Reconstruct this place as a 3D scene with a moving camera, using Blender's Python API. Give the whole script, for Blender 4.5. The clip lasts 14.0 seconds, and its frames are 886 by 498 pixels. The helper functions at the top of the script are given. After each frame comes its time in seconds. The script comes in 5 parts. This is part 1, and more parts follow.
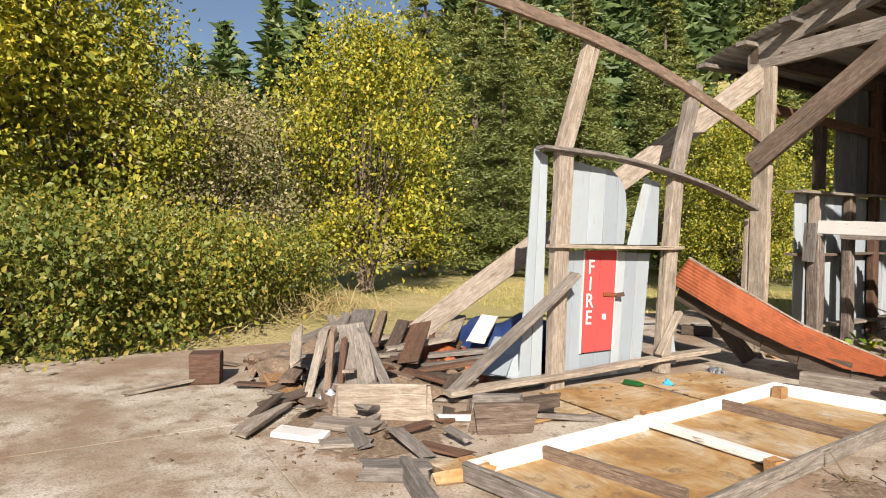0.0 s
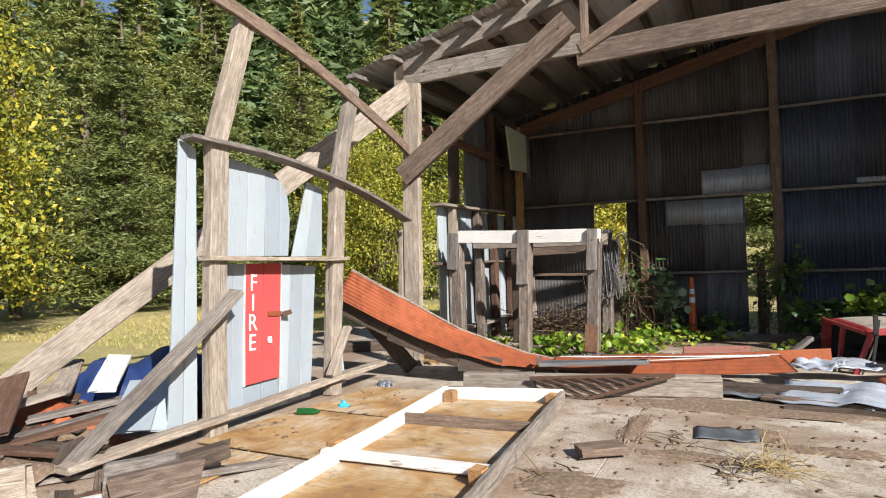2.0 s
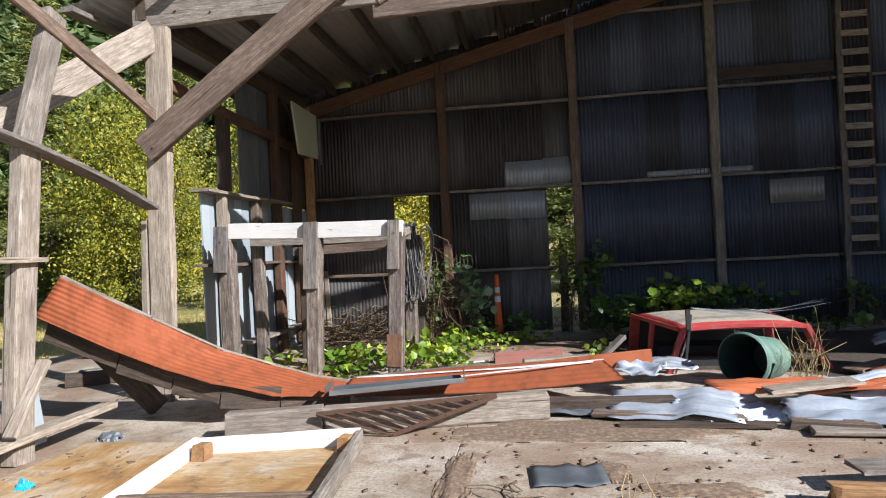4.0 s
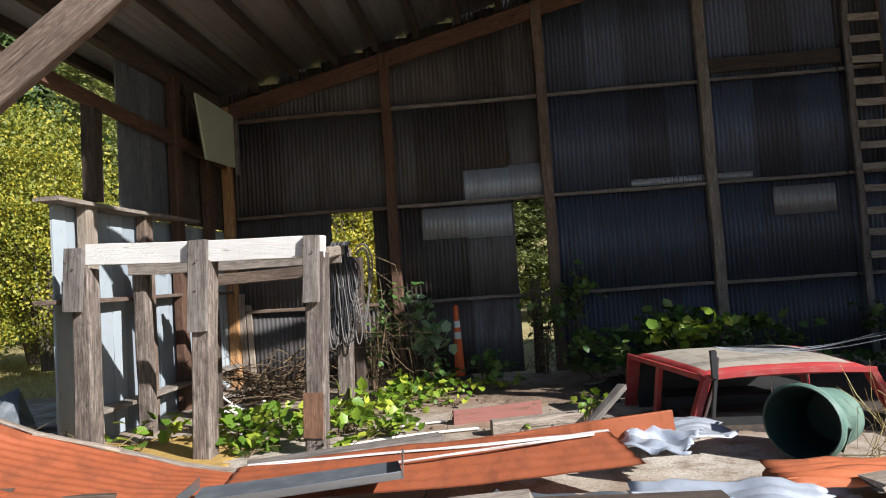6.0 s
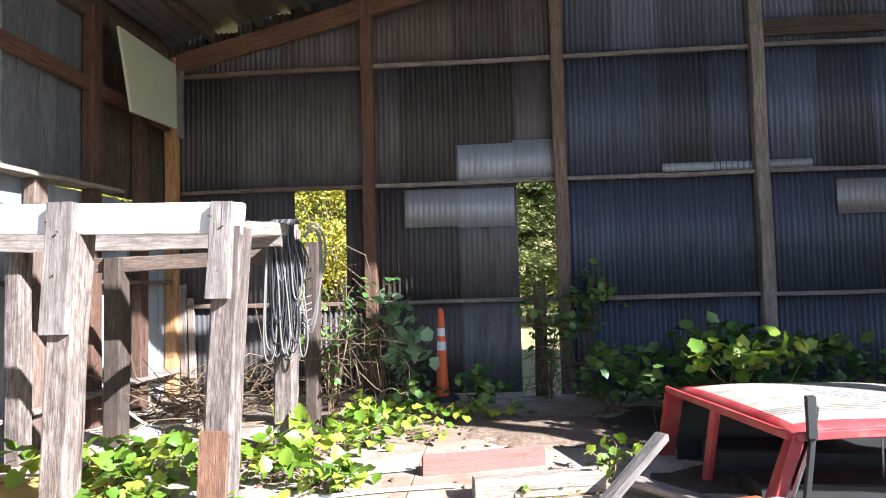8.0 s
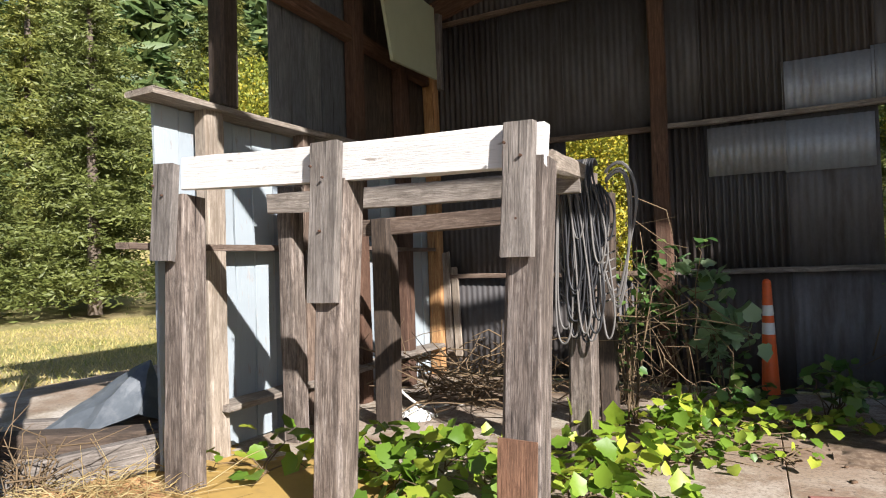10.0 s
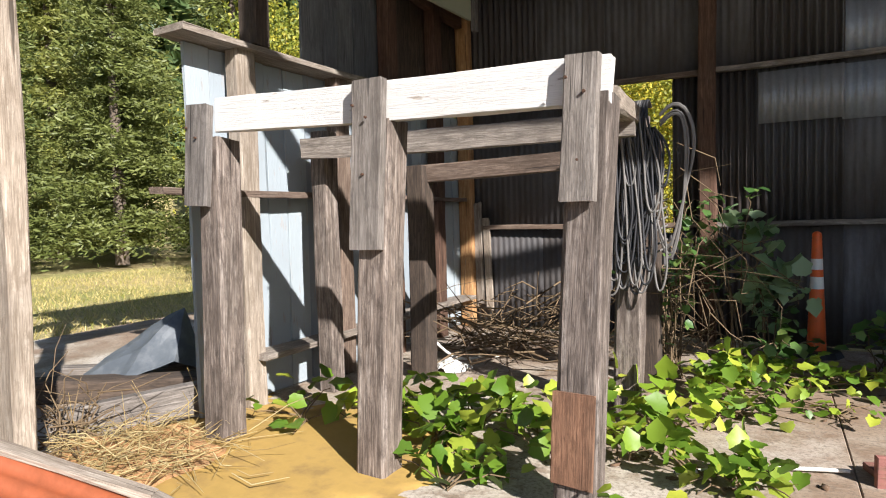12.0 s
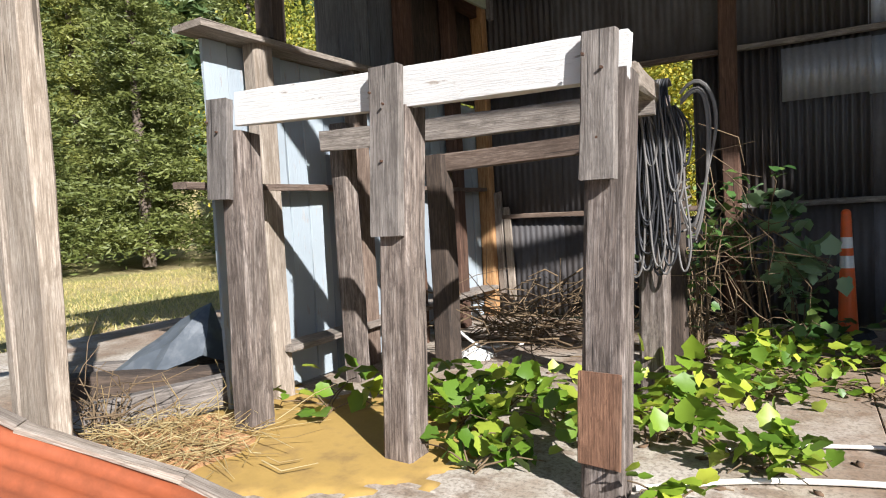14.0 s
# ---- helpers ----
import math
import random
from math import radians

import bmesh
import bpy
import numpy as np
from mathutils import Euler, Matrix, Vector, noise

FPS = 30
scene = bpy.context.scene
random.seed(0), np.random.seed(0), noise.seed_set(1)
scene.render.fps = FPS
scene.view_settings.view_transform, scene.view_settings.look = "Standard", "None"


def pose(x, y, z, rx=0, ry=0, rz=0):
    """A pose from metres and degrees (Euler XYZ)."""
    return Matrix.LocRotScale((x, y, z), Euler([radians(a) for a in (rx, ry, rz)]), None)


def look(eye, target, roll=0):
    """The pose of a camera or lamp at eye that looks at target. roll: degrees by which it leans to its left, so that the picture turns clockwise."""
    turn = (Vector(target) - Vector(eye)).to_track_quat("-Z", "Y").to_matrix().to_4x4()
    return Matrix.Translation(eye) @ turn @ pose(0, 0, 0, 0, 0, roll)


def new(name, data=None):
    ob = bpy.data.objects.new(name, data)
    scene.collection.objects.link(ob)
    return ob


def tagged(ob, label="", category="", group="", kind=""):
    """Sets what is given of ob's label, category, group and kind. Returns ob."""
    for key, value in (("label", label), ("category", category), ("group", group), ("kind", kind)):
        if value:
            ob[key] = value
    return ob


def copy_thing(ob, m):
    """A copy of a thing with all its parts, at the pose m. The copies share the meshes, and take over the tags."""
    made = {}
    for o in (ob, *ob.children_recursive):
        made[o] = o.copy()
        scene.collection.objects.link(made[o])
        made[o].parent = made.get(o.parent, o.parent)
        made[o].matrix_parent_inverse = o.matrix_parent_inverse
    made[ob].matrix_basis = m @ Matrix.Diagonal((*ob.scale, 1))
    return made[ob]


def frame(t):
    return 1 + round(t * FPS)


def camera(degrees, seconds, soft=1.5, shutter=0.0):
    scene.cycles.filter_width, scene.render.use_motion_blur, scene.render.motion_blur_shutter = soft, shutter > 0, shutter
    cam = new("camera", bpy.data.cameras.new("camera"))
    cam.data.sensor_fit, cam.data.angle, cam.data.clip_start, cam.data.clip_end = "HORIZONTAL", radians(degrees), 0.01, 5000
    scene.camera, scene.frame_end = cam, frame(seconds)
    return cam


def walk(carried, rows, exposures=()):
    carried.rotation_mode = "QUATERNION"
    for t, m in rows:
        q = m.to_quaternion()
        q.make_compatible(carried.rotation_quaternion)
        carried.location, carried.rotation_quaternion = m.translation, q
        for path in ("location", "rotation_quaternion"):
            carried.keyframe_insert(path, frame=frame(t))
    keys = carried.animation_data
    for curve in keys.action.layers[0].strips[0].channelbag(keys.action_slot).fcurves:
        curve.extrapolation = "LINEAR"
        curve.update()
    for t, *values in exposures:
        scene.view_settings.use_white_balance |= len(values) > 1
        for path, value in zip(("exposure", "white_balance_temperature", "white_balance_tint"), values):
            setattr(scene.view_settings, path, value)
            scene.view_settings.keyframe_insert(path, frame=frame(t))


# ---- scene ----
EXPOSURES = [(0.0, 0.80, 6850, 13), (1.5, 0.86, 6450, 12), (3.7, 0.86, 5900, 12), (5.8, 0.88, 6000, 12), (6.5, 0.75, 6000, 12), (7.0, 1.35, 5600, 14), (7.5, 2.1, 5200, 16), (8.0, 2.25, 5600, 15), (8.5, 1.6, 6000, 14), (9.0, 1.2, 6150, 15), (9.2, 1.15, 6150, 14), (11.3, 1.12, 6200, 13), (14.0, 1.05, 5950, 12)]

cam = camera(71.3, 14.0, soft=1.1)
PATH = [
    (0, (2.734, -12.908, 1.654), (1.01, -11.895, 1.611), 0.5),
    (0.5, (2.601, -12.769, 1.613), (0.991, -11.585, 1.535), -0.0),
    (1, (2.301, -12.746, 1.518), (0.866, -11.356, 1.431), -4.2),
    (1.5, (2.083, -12.685, 1.542), (0.875, -11.092, 1.576), -2.1),
    (2, (1.887, -12.437, 1.472), (0.99, -10.649, 1.509), -1.8),
    (2.5, (1.754, -12.215, 1.471), (1.089, -10.33, 1.548), -5.5),
    (3, (1.604, -11.907, 1.437), (1.128, -9.964, 1.432), -6.9),
    (3.5, (1.562, -11.467, 1.448), (1.189, -9.503, 1.412), -5.9),
    (3.7, (1.518, -11.239, 1.429), (1.219, -9.261, 1.407), -3.2),
    (5.8, (1.442, -9.188, 1.402), (1.237, -7.201, 1.507), -3.6),
    (6, (1.443, -9.02, 1.387), (1.281, -7.029, 1.489), -3.8),
    (6.5, (1.543, -8.568, 1.384), (1.58, -6.569, 1.447), -1.4),
    (7, (1.682, -8.205, 1.376), (1.886, -6.217, 1.457), -2.3),
    (7.5, (1.639, -7.865, 1.423), (2.05, -5.909, 1.505), -4.2),
    (8, (1.486, -7.368, 1.349), (1.322, -5.377, 1.451), -1.5),
    (8.5, (1.277, -6.991, 1.338), (0.728, -5.072, 1.46), -4.2),
    (9, (1.074, -6.672, 1.273), (0.4, -4.791, 1.375), -3.4),
    (9.2, (0.995, -6.55, 1.274), (0.211, -4.712, 1.364), -2.8),
    (11.3, (0.573, -6.264, 1.248), (-0.351, -4.49, 1.227), -1.9),
    (11.5, (0.564, -6.265, 1.249), (-0.355, -4.49, 1.203), -1.7),
    (12, (0.561, -6.265, 1.232), (-0.388, -4.507, 1.129), -1.5),
    (12.5, (0.564, -6.263, 1.218), (-0.375, -4.502, 1.09), -1.5),
    (13, (0.58, -6.265, 1.194), (-0.356, -4.5, 1.093), -1.3),
    (13.5, (0.571, -6.271, 1.18), (-0.424, -4.538, 1.082), -2.8),
    (14, (0.563, -6.269, 1.182), (-0.446, -4.547, 1.067), -3.2),
]
walk(cam, [(t, look(eye, target, roll)) for t, eye, target, roll in PATH], exposures=EXPOSURES)
# ---- world and sun ----
SUN_EL = radians(31)
SUN_TO = Vector((0.854 * math.cos(SUN_EL), -0.52 * math.cos(SUN_EL), math.sin(SUN_EL)))
world = bpy.data.worlds.new("sky")
scene.world = world
world.use_nodes = True
wn = world.node_tree.nodes
sky = wn.new("ShaderNodeTexSky")
sky.sky_type = "NISHITA"
sky.sun_disc = False
sky.sun_elevation = SUN_EL
sky.sun_rotation = math.atan2(SUN_TO.x, SUN_TO.y)
sky.air_density, sky.dust_density, sky.ozone_density = 1.0, 0.6, 2.0
wn["Background"].inputs["Strength"].default_value = 0.058
world.node_tree.links.new(sky.outputs[0], wn["Background"].inputs["Color"])
sun = new("sun", bpy.data.lights.new("sun", "SUN"))
sun.data.energy, sun.data.angle, sun.data.color = 5.0, radians(0.53), (1.0, 0.945, 0.86)
sun.matrix_world = look(SUN_TO * 60, (0, 0, 0))


# ---- materials ----
def ramp(nt, fac, stops):
    n = nt.nodes.new("ShaderNodeValToRGB")
    el = n.color_ramp.elements
    while len(el) < len(stops):
        el.new(0.5)
    for e, (p, c) in zip(el, stops):
        e.position, e.color = p, (*c, 1)
    nt.links.new(fac, n.inputs[0])
    return n.outputs[0]


def noise_tex(nt, vec, scale, detail=5.0, rough=0.6, dist=0.0):
    n = nt.nodes.new("ShaderNodeTexNoise")
    n.inputs["Scale"].default_value = scale
    n.inputs["Detail"].default_value = detail
    n.inputs["Roughness"].default_value = rough
    n.inputs["Distortion"].default_value = dist
    nt.links.new(vec, n.inputs["Vector"])
    return n.outputs[0]


def mapped(nt, vec, scale, shift=None):
    n = nt.nodes.new("ShaderNodeMapping")
    n.inputs["Scale"].default_value = scale
    nt.links.new(vec, n.inputs["Vector"])
    if shift is not None:
        nt.links.new(shift, n.inputs["Location"])
    return n.outputs[0]


def mixed(nt, fac, a, b, mode="MIX"):
    n = nt.nodes.new("ShaderNodeMix")
    n.data_type, n.blend_type = "RGBA", mode
    for sock, v in ((n.inputs[0], fac), (n.inputs[6], a), (n.inputs[7], b)):
        if isinstance(v, (int, float)):
            sock.default_value = v
        elif isinstance(v, tuple):
            sock.default_value = (*v, 1)
        else:
            nt.links.new(v, sock)
    return n.outputs[2]


def calc(nt, op, a, b=0.0):
    n = nt.nodes.new("ShaderNodeMath")
    n.operation = op
    for sock, v in ((n.inputs[0], a), (n.inputs[1], b)):
        if isinstance(v, (int, float)):
            sock.default_value = v
        else:
            nt.links.new(v, sock)
    return n.outputs[0]


def begin(name, rough=0.8, metal=0.0):
    m = bpy.data.materials.new(name)
    m.use_nodes = True
    nt = m.node_tree
    b = nt.nodes["Principled BSDF"]
    b.inputs["Roughness"].default_value = rough
    b.inputs["Metallic"].default_value = metal
    tc = nt.nodes.new("ShaderNodeTexCoord")
    info = nt.nodes.new("ShaderNodeObjectInfo")
    return m, nt, b, tc, info


def bump(nt, b, height, strength=0.4, distance=0.01):
    n = nt.nodes.new("ShaderNodeBump")
    n.inputs["Strength"].default_value = strength
    n.inputs["Distance"].default_value = distance
    nt.links.new(height, n.inputs["Height"])
    nt.links.new(n.outputs[0], b.inputs["Normal"])


def shifted(nt, tc, info):
    """Object coordinates moved by a random amount for each object."""
    v = nt.nodes.new("ShaderNodeVectorMath")
    v.operation = "ADD"
    c = nt.nodes.new("ShaderNodeCombineXYZ")
    for i, k in enumerate((37.0, 11.0, 23.0)):
        nt.links.new(calc(nt, "MULTIPLY", info.outputs["Random"], k), c.inputs[i])
    nt.links.new(tc.outputs["Object"], v.inputs[0])
    nt.links.new(c.outputs[0], v.inputs[1])
    return v.outputs[0]


def wood(name, dark, mid, light, stain=(0.05, 0.04, 0.03), amount=0.5, paint=None, cover=0.5, rough=0.85):
    """Weathered wood with its grain along the object's x axis; paint: what is left of a coat of paint."""
    m, nt, b, tc, info = begin(name, rough)
    vec = shifted(nt, tc, info)
    grain = noise_tex(nt, mapped(nt, vec, (0.9, 16, 16)), 2.4, 10, 0.72, 1.2)
    fine = noise_tex(nt, mapped(nt, vec, (3, 130, 130)), 1.6, 4, 0.6)
    col = ramp(nt, grain, [(0.28, dark), (0.5, mid), (0.72, light)])
    col = mixed(nt, ramp(nt, fine, [(0.44, (0, 0, 0)), (0.62, (0.65, 0.65, 0.65))]), col, dark, "MIX")
    blot = noise_tex(nt, mapped(nt, vec, (1.0, 2.5, 2.5)), 1.7, 4, 0.6)
    col = mixed(nt, ramp(nt, blot, [(0.48, (0, 0, 0)), (0.72, (amount, amount, amount))]), col, stain)
    if paint:
        chip = noise_tex(nt, mapped(nt, vec, (1.6, 9, 9)), 2.6, 7, 0.7)
        keep = ramp(nt, chip, [(cover, (1, 1, 1)), (cover + 0.05, (0, 0, 0))])
        shade = mixed(nt, noise_tex(nt, vec, 3.0, 5, 0.6), paint, tuple(v * 0.8 for v in paint))
        col = mixed(nt, keep, col, shade)
    if not paint:
        mott = noise_tex(nt, mapped(nt, vec, (2.4, 8, 8)), 3.0, 9, 0.78, 0.4)
        col = mixed(nt, ramp(nt, mott, [(0.46, (0, 0, 0)), (0.62, (0.75, 0.75, 0.75))]), col, dark)
        crack = noise_tex(nt, mapped(nt, vec, (0.7, 34, 34)), 1.5, 3, 0.5, 0.3)
        col = mixed(nt, ramp(nt, crack, [(0.66, (0, 0, 0)), (0.70, (0.85, 0.85, 0.85))]), col, tuple(v * 0.3 for v in dark))
    tint = ramp(nt, info.outputs["Random"], [(0.0, (0.72, 0.72, 0.74)), (1.0, (1.12, 1.08, 1.03))])
    col = mixed(nt, 1.0, col, tint, "MULTIPLY")
    nt.links.new(col, b.inputs["Base Color"])
    bump(nt, b, calc(nt, "ADD", grain, calc(nt, "MULTIPLY", fine, 0.6)), 0.55, 0.008)
    return m


def sheet_metal(name, base, rust, amount, rough=0.5, metal=0.6, low=0.42, streak=True):
    """Galvanised or painted corrugated steel with rust and streaks down the object's z axis."""
    m, nt, b, tc, info = begin(name, rough, metal)
    vec = shifted(nt, tc, info)
    patch = noise_tex(nt, mapped(nt, vec, (5, 5, 0.9) if streak else (2, 2, 2)), 1.4, 7, 0.65)
    fine = noise_tex(nt, vec, 30, 4, 0.6)
    col = mixed(nt, fine, tuple(v * 0.8 for v in base), tuple(min(1, v * 1.15) for v in base))
    tint = ramp(nt, info.outputs["Random"], [(0.0, (0.78, 0.68, 0.60)), (0.35, (0.85, 0.83, 0.82)), (0.8, (1.08, 1.08, 1.1)), (1.0, (1.6, 1.6, 1.65))])
    col = mixed(nt, 1.0, col, tint, "MULTIPLY")
    mask = ramp(nt, patch, [(low, (0, 0, 0)), (low + 0.2, (amount, amount, amount))])
    col = mixed(nt, mask, col, mixed(nt, fine, rust, tuple(v * 0.5 for v in rust)))
    nt.links.new(col, b.inputs["Base Color"])
    nt.links.new(calc(nt, "MULTIPLY", calc(nt, "SUBTRACT", 1.0, mask), metal), b.inputs["Metallic"])
    nt.links.new(calc(nt, "ADD", calc(nt, "MULTIPLY", mask, 0.35), rough), b.inputs["Roughness"])
    bump(nt, b, calc(nt, "ADD", patch, calc(nt, "MULTIPLY", fine, 0.3)), 0.25, 0.01)
    return m


def leaf_mat(name, a, b_, c, rough=0.55):
    """Leaves: the colour varies from leaf to leaf and from plant to plant; some light passes through."""
    m, nt, b, tc, info = begin(name, rough)
    geo = nt.nodes.new("ShaderNodeNewGeometry")
    col = ramp(nt, geo.outputs["Random Per Island"], [(0.0, a), (0.55, b_), (1.0, c)])
    tint = ramp(nt, info.outputs["Random"], [(0.0, (0.75, 0.8, 0.8)), (1.0, (1.2, 1.12, 0.95))])
    col = mixed(nt, 1.0, col, tint, "MULTIPLY")
    nt.links.new(col, b.inputs["Base Color"])
    tr = nt.nodes.new("ShaderNodeBsdfTranslucent")
    nt.links.new(col, tr.inputs["Color"])
    mx = nt.nodes.new("ShaderNodeMixShader")
    mx.inputs[0].default_value = 0.27
    nt.links.new(b.outputs[0], mx.inputs[1])
    nt.links.new(tr.outputs[0], mx.inputs[2])
    nt.links.new(mx.outputs[0], nt.nodes["Material Output"].inputs["Surface"])
    return m


def plain(name, col, rough=0.6, metal=0.0, var=0.25, scale=8.0, dirt=None, amount=0.5):
    m, nt, b, tc, info = begin(name, rough, metal)
    vec = shifted(nt, tc, info)
    n1 = noise_tex(nt, vec, scale, 6, 0.65)
    n2 = noise_tex(nt, vec, scale * 9, 3, 0.6)
    c = mixed(nt, n1, tuple(v * (1 - var) for v in col), tuple(min(1, v * (1 + var)) for v in col))
    if dirt:
        c = mixed(nt, ramp(nt, n1, [(0.48, (0, 0, 0)), (0.66, (amount, amount, amount))]), c, dirt)
    nt.links.new(c, b.inputs["Base Color"])
    bump(nt, b, calc(nt, "ADD", n1, calc(nt, "MULTIPLY", n2, 0.4)), 0.25, 0.01)
    return m


def ground_mat():
    """Dry lawn and leaf litter."""
    m, nt, b, tc, info = begin("dry_lawn", 0.95)
    vec = tc.outputs["Object"]
    big = noise_tex(nt, vec, 0.22, 5, 0.6)
    mid = noise_tex(nt, vec, 1.6, 6, 0.7)
    fine = noise_tex(nt, vec, 28, 5, 0.7)
    col = mixed(nt, ramp(nt, big, [(0.4, (0, 0, 0)), (0.62, (1, 1, 1))]), (0.56, 0.45, 0.22), (0.30, 0.31, 0.09))
    col = mixed(nt, ramp(nt, mid, [(0.45, (0, 0, 0)), (0.7, (0.6, 0.6, 0.6))]), col, (0.40, 0.29, 0.13))
    col = mixed(nt, ramp(nt, fine, [(0.44, (0, 0, 0)), (0.64, (0.75, 0.75, 0.75))]), col, (0.16, 0.13, 0.04))
    nt.links.new(col, b.inputs["Base Color"])
    bump(nt, b, calc(nt, "ADD", fine, mid), 0.8, 0.04)
    return m


def concrete_mat():
    """Old concrete slab with silt, bark crumbs and white lime stains."""
    m, nt, b, tc, info = begin("old_concrete", 0.9)
    vec = tc.outputs["Object"]
    big = noise_tex(nt, vec, 0.9, 6, 0.62, 0.4)
    mid = noise_tex(nt, vec, 3.4, 7, 0.7, 0.3)
    fine = noise_tex(nt, vec, 45, 4, 0.7)
    col = ramp(nt, big, [(0.35, (0.27, 0.21, 0.15)), (0.48, (0.45, 0.39, 0.31)), (0.60, (0.58, 0.525, 0.45))])
    col = mixed(nt, ramp(nt, mid, [(0.50, (0, 0, 0)), (0.62, (0.75, 0.75, 0.75))]), col, (0.19, 0.125, 0.075))
    col = mixed(nt, ramp(nt, noise_tex(nt, vec, 0.38, 6, 0.65, 0.6), [(0.45, (0, 0, 0)), (0.58, (0.72, 0.72, 0.72))]), col, (0.25, 0.155, 0.095))
    col = mixed(nt, ramp(nt, noise_tex(nt, vec, 7.5, 6, 0.75), [(0.62, (0, 0, 0)), (0.68, (0.85, 0.85, 0.85))]), col, (0.05, 0.035, 0.025))
    col = mixed(nt, ramp(nt, fine, [(0.46, (0, 0, 0)), (0.66, (0.7, 0.7, 0.7))]), col, (0.14, 0.11, 0.08))
    nt.links.new(col, b.inputs["Base Color"])
    bump(nt, b, calc(nt, "ADD", mid, calc(nt, "MULTIPLY", fine, 0.5)), 0.45, 0.012)
    return m


def plywood_mat():
    """Plywood left in the rain: orange-brown, bleached and dirty in patches."""
    m, nt, b, tc, info = begin("weathered_plywood", 0.85)
    vec = shifted(nt, tc, info)
    grain = noise_tex(nt, mapped(nt, vec, (1.5, 9, 9)), 2.0, 8, 0.7, 1.6)
    blot = noise_tex(nt, vec, 1.6, 7, 0.65, 0.5)
    dirt = noise_tex(nt, vec, 5.0, 8, 0.75)
    col = ramp(nt, blot, [(0.36, (0.50, 0.44, 0.35)), (0.48, (0.44, 0.31, 0.16)), (0.58, (0.36, 0.20, 0.065)), (0.68, (0.20, 0.11, 0.05))])
    col = mixed(nt, ramp(nt, grain, [(0.42, (0, 0, 0)), (0.66, (0.6, 0.6, 0.6))]), col, (0.22, 0.12, 0.05))
    col = mixed(nt, ramp(nt, dirt, [(0.55, (0, 0, 0)), (0.66, (0.8, 0.8, 0.8))]), col, (0.12, 0.08, 0.05))
    nt.links.new(col, b.inputs["Base Color"])
    bump(nt, b, calc(nt, "ADD", grain, dirt), 0.4, 0.006)
    return m


GREY_WOOD = wood("grey_weathered_wood", (0.10, 0.085, 0.072), (0.27, 0.24, 0.21), (0.42, 0.385, 0.345))
BROWN_WOOD = wood("brown_weathered_wood", (0.085, 0.055, 0.038), (0.22, 0.16, 0.12), (0.36, 0.285, 0.225))
PALE_WOOD = wood("pale_sunbleached_wood", (0.17, 0.135, 0.10), (0.40, 0.345, 0.285), (0.54, 0.49, 0.425), amount=0.45)
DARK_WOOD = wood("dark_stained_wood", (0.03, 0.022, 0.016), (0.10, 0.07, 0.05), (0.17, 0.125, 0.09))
RED_BROWN_WOOD = wood("reddish_old_wood", (0.065, 0.028, 0.014), (0.145, 0.078, 0.048), (0.23, 0.14, 0.092))
ROUGH_POST = wood("rough_sawn_post_wood", (0.05, 0.036, 0.028), (0.27, 0.215, 0.175), (0.54, 0.48, 0.42), amount=0.6)
FRESH_WOOD = wood("orange_new_wood", (0.25, 0.12, 0.045), (0.46, 0.27, 0.12), (0.60, 0.40, 0.20), amount=0.3)
WHITE_PAINT = wood("white_painted_wood", (0.25, 0.22, 0.18), (0.45, 0.40, 0.34), (0.6, 0.55, 0.48), paint=(0.80, 0.79, 0.75), cover=0.60)
BLUE_WASH = wood("blue_white_washed_boards", (0.24, 0.23, 0.22), (0.38, 0.39, 0.39), (0.48, 0.49, 0.48), amount=0.25, paint=(0.36, 0.42, 0.465), cover=0.58)
RED_PAINT = wood("red_painted_boards", (0.20, 0.05, 0.04), (0.35, 0.07, 0.06), (0.45, 0.12, 0.10), amount=0.1, paint=(0.44, 0.065, 0.065), cover=0.66)
RED_OLD = wood("faded_red_painted_board", (0.20, 0.09, 0.06), (0.33, 0.16, 0.11), (0.42, 0.24, 0.17), paint=(0.36, 0.15, 0.12), cover=0.55)
PLYWOOD = plywood_mat()
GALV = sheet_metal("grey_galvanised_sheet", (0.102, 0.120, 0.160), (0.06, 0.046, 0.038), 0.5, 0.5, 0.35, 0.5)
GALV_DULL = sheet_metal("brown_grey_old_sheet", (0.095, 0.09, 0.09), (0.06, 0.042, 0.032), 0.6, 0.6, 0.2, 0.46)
GALV_PALE = sheet_metal("pale_galvanised_sheet", (0.33, 0.36, 0.40), (0.25, 0.2, 0.16), 0.4, 0.5, 0.3, 0.55)
ROOF_UNDER = sheet_metal("dull_roof_sheet", (0.36, 0.36, 0.35), (0.2, 0.14, 0.1), 0.4, 0.6, 0.2, 0.5)
RUST = sheet_metal("rust_red_sheet", (0.36, 0.10, 0.035), (0.20, 0.055, 0.02), 0.7, 0.75, 0.1, 0.45)
BRIGHT_SHEET = sheet_metal("bright_crumpled_sheet", (0.52, 0.58, 0.66), (0.36, 0.13, 0.05), 0.6, 0.42, 0.3, 0.62)
CONCRETE = concrete_mat()
LAWN = ground_mat()
BARK = plain("bark", (0.13, 0.10, 0.075), 0.95, 0, 0.5, 14)


# ---- mesh helpers ----
def mesh_of(name, verts, faces, mats, smooth=False, index=None):
    me = bpy.data.meshes.new(name)
    me.from_pydata([tuple(v) for v in verts], [], [tuple(f) for f in faces])
    for m in mats if isinstance(mats, (list, tuple)) else [mats]:
        me.materials.append(m)
    if index is not None:
        me.polygons.foreach_set("material_index", index)
    if smooth:
        me.polygons.foreach_set("use_smooth", [True] * len(me.polygons))
    me.update()
    return me


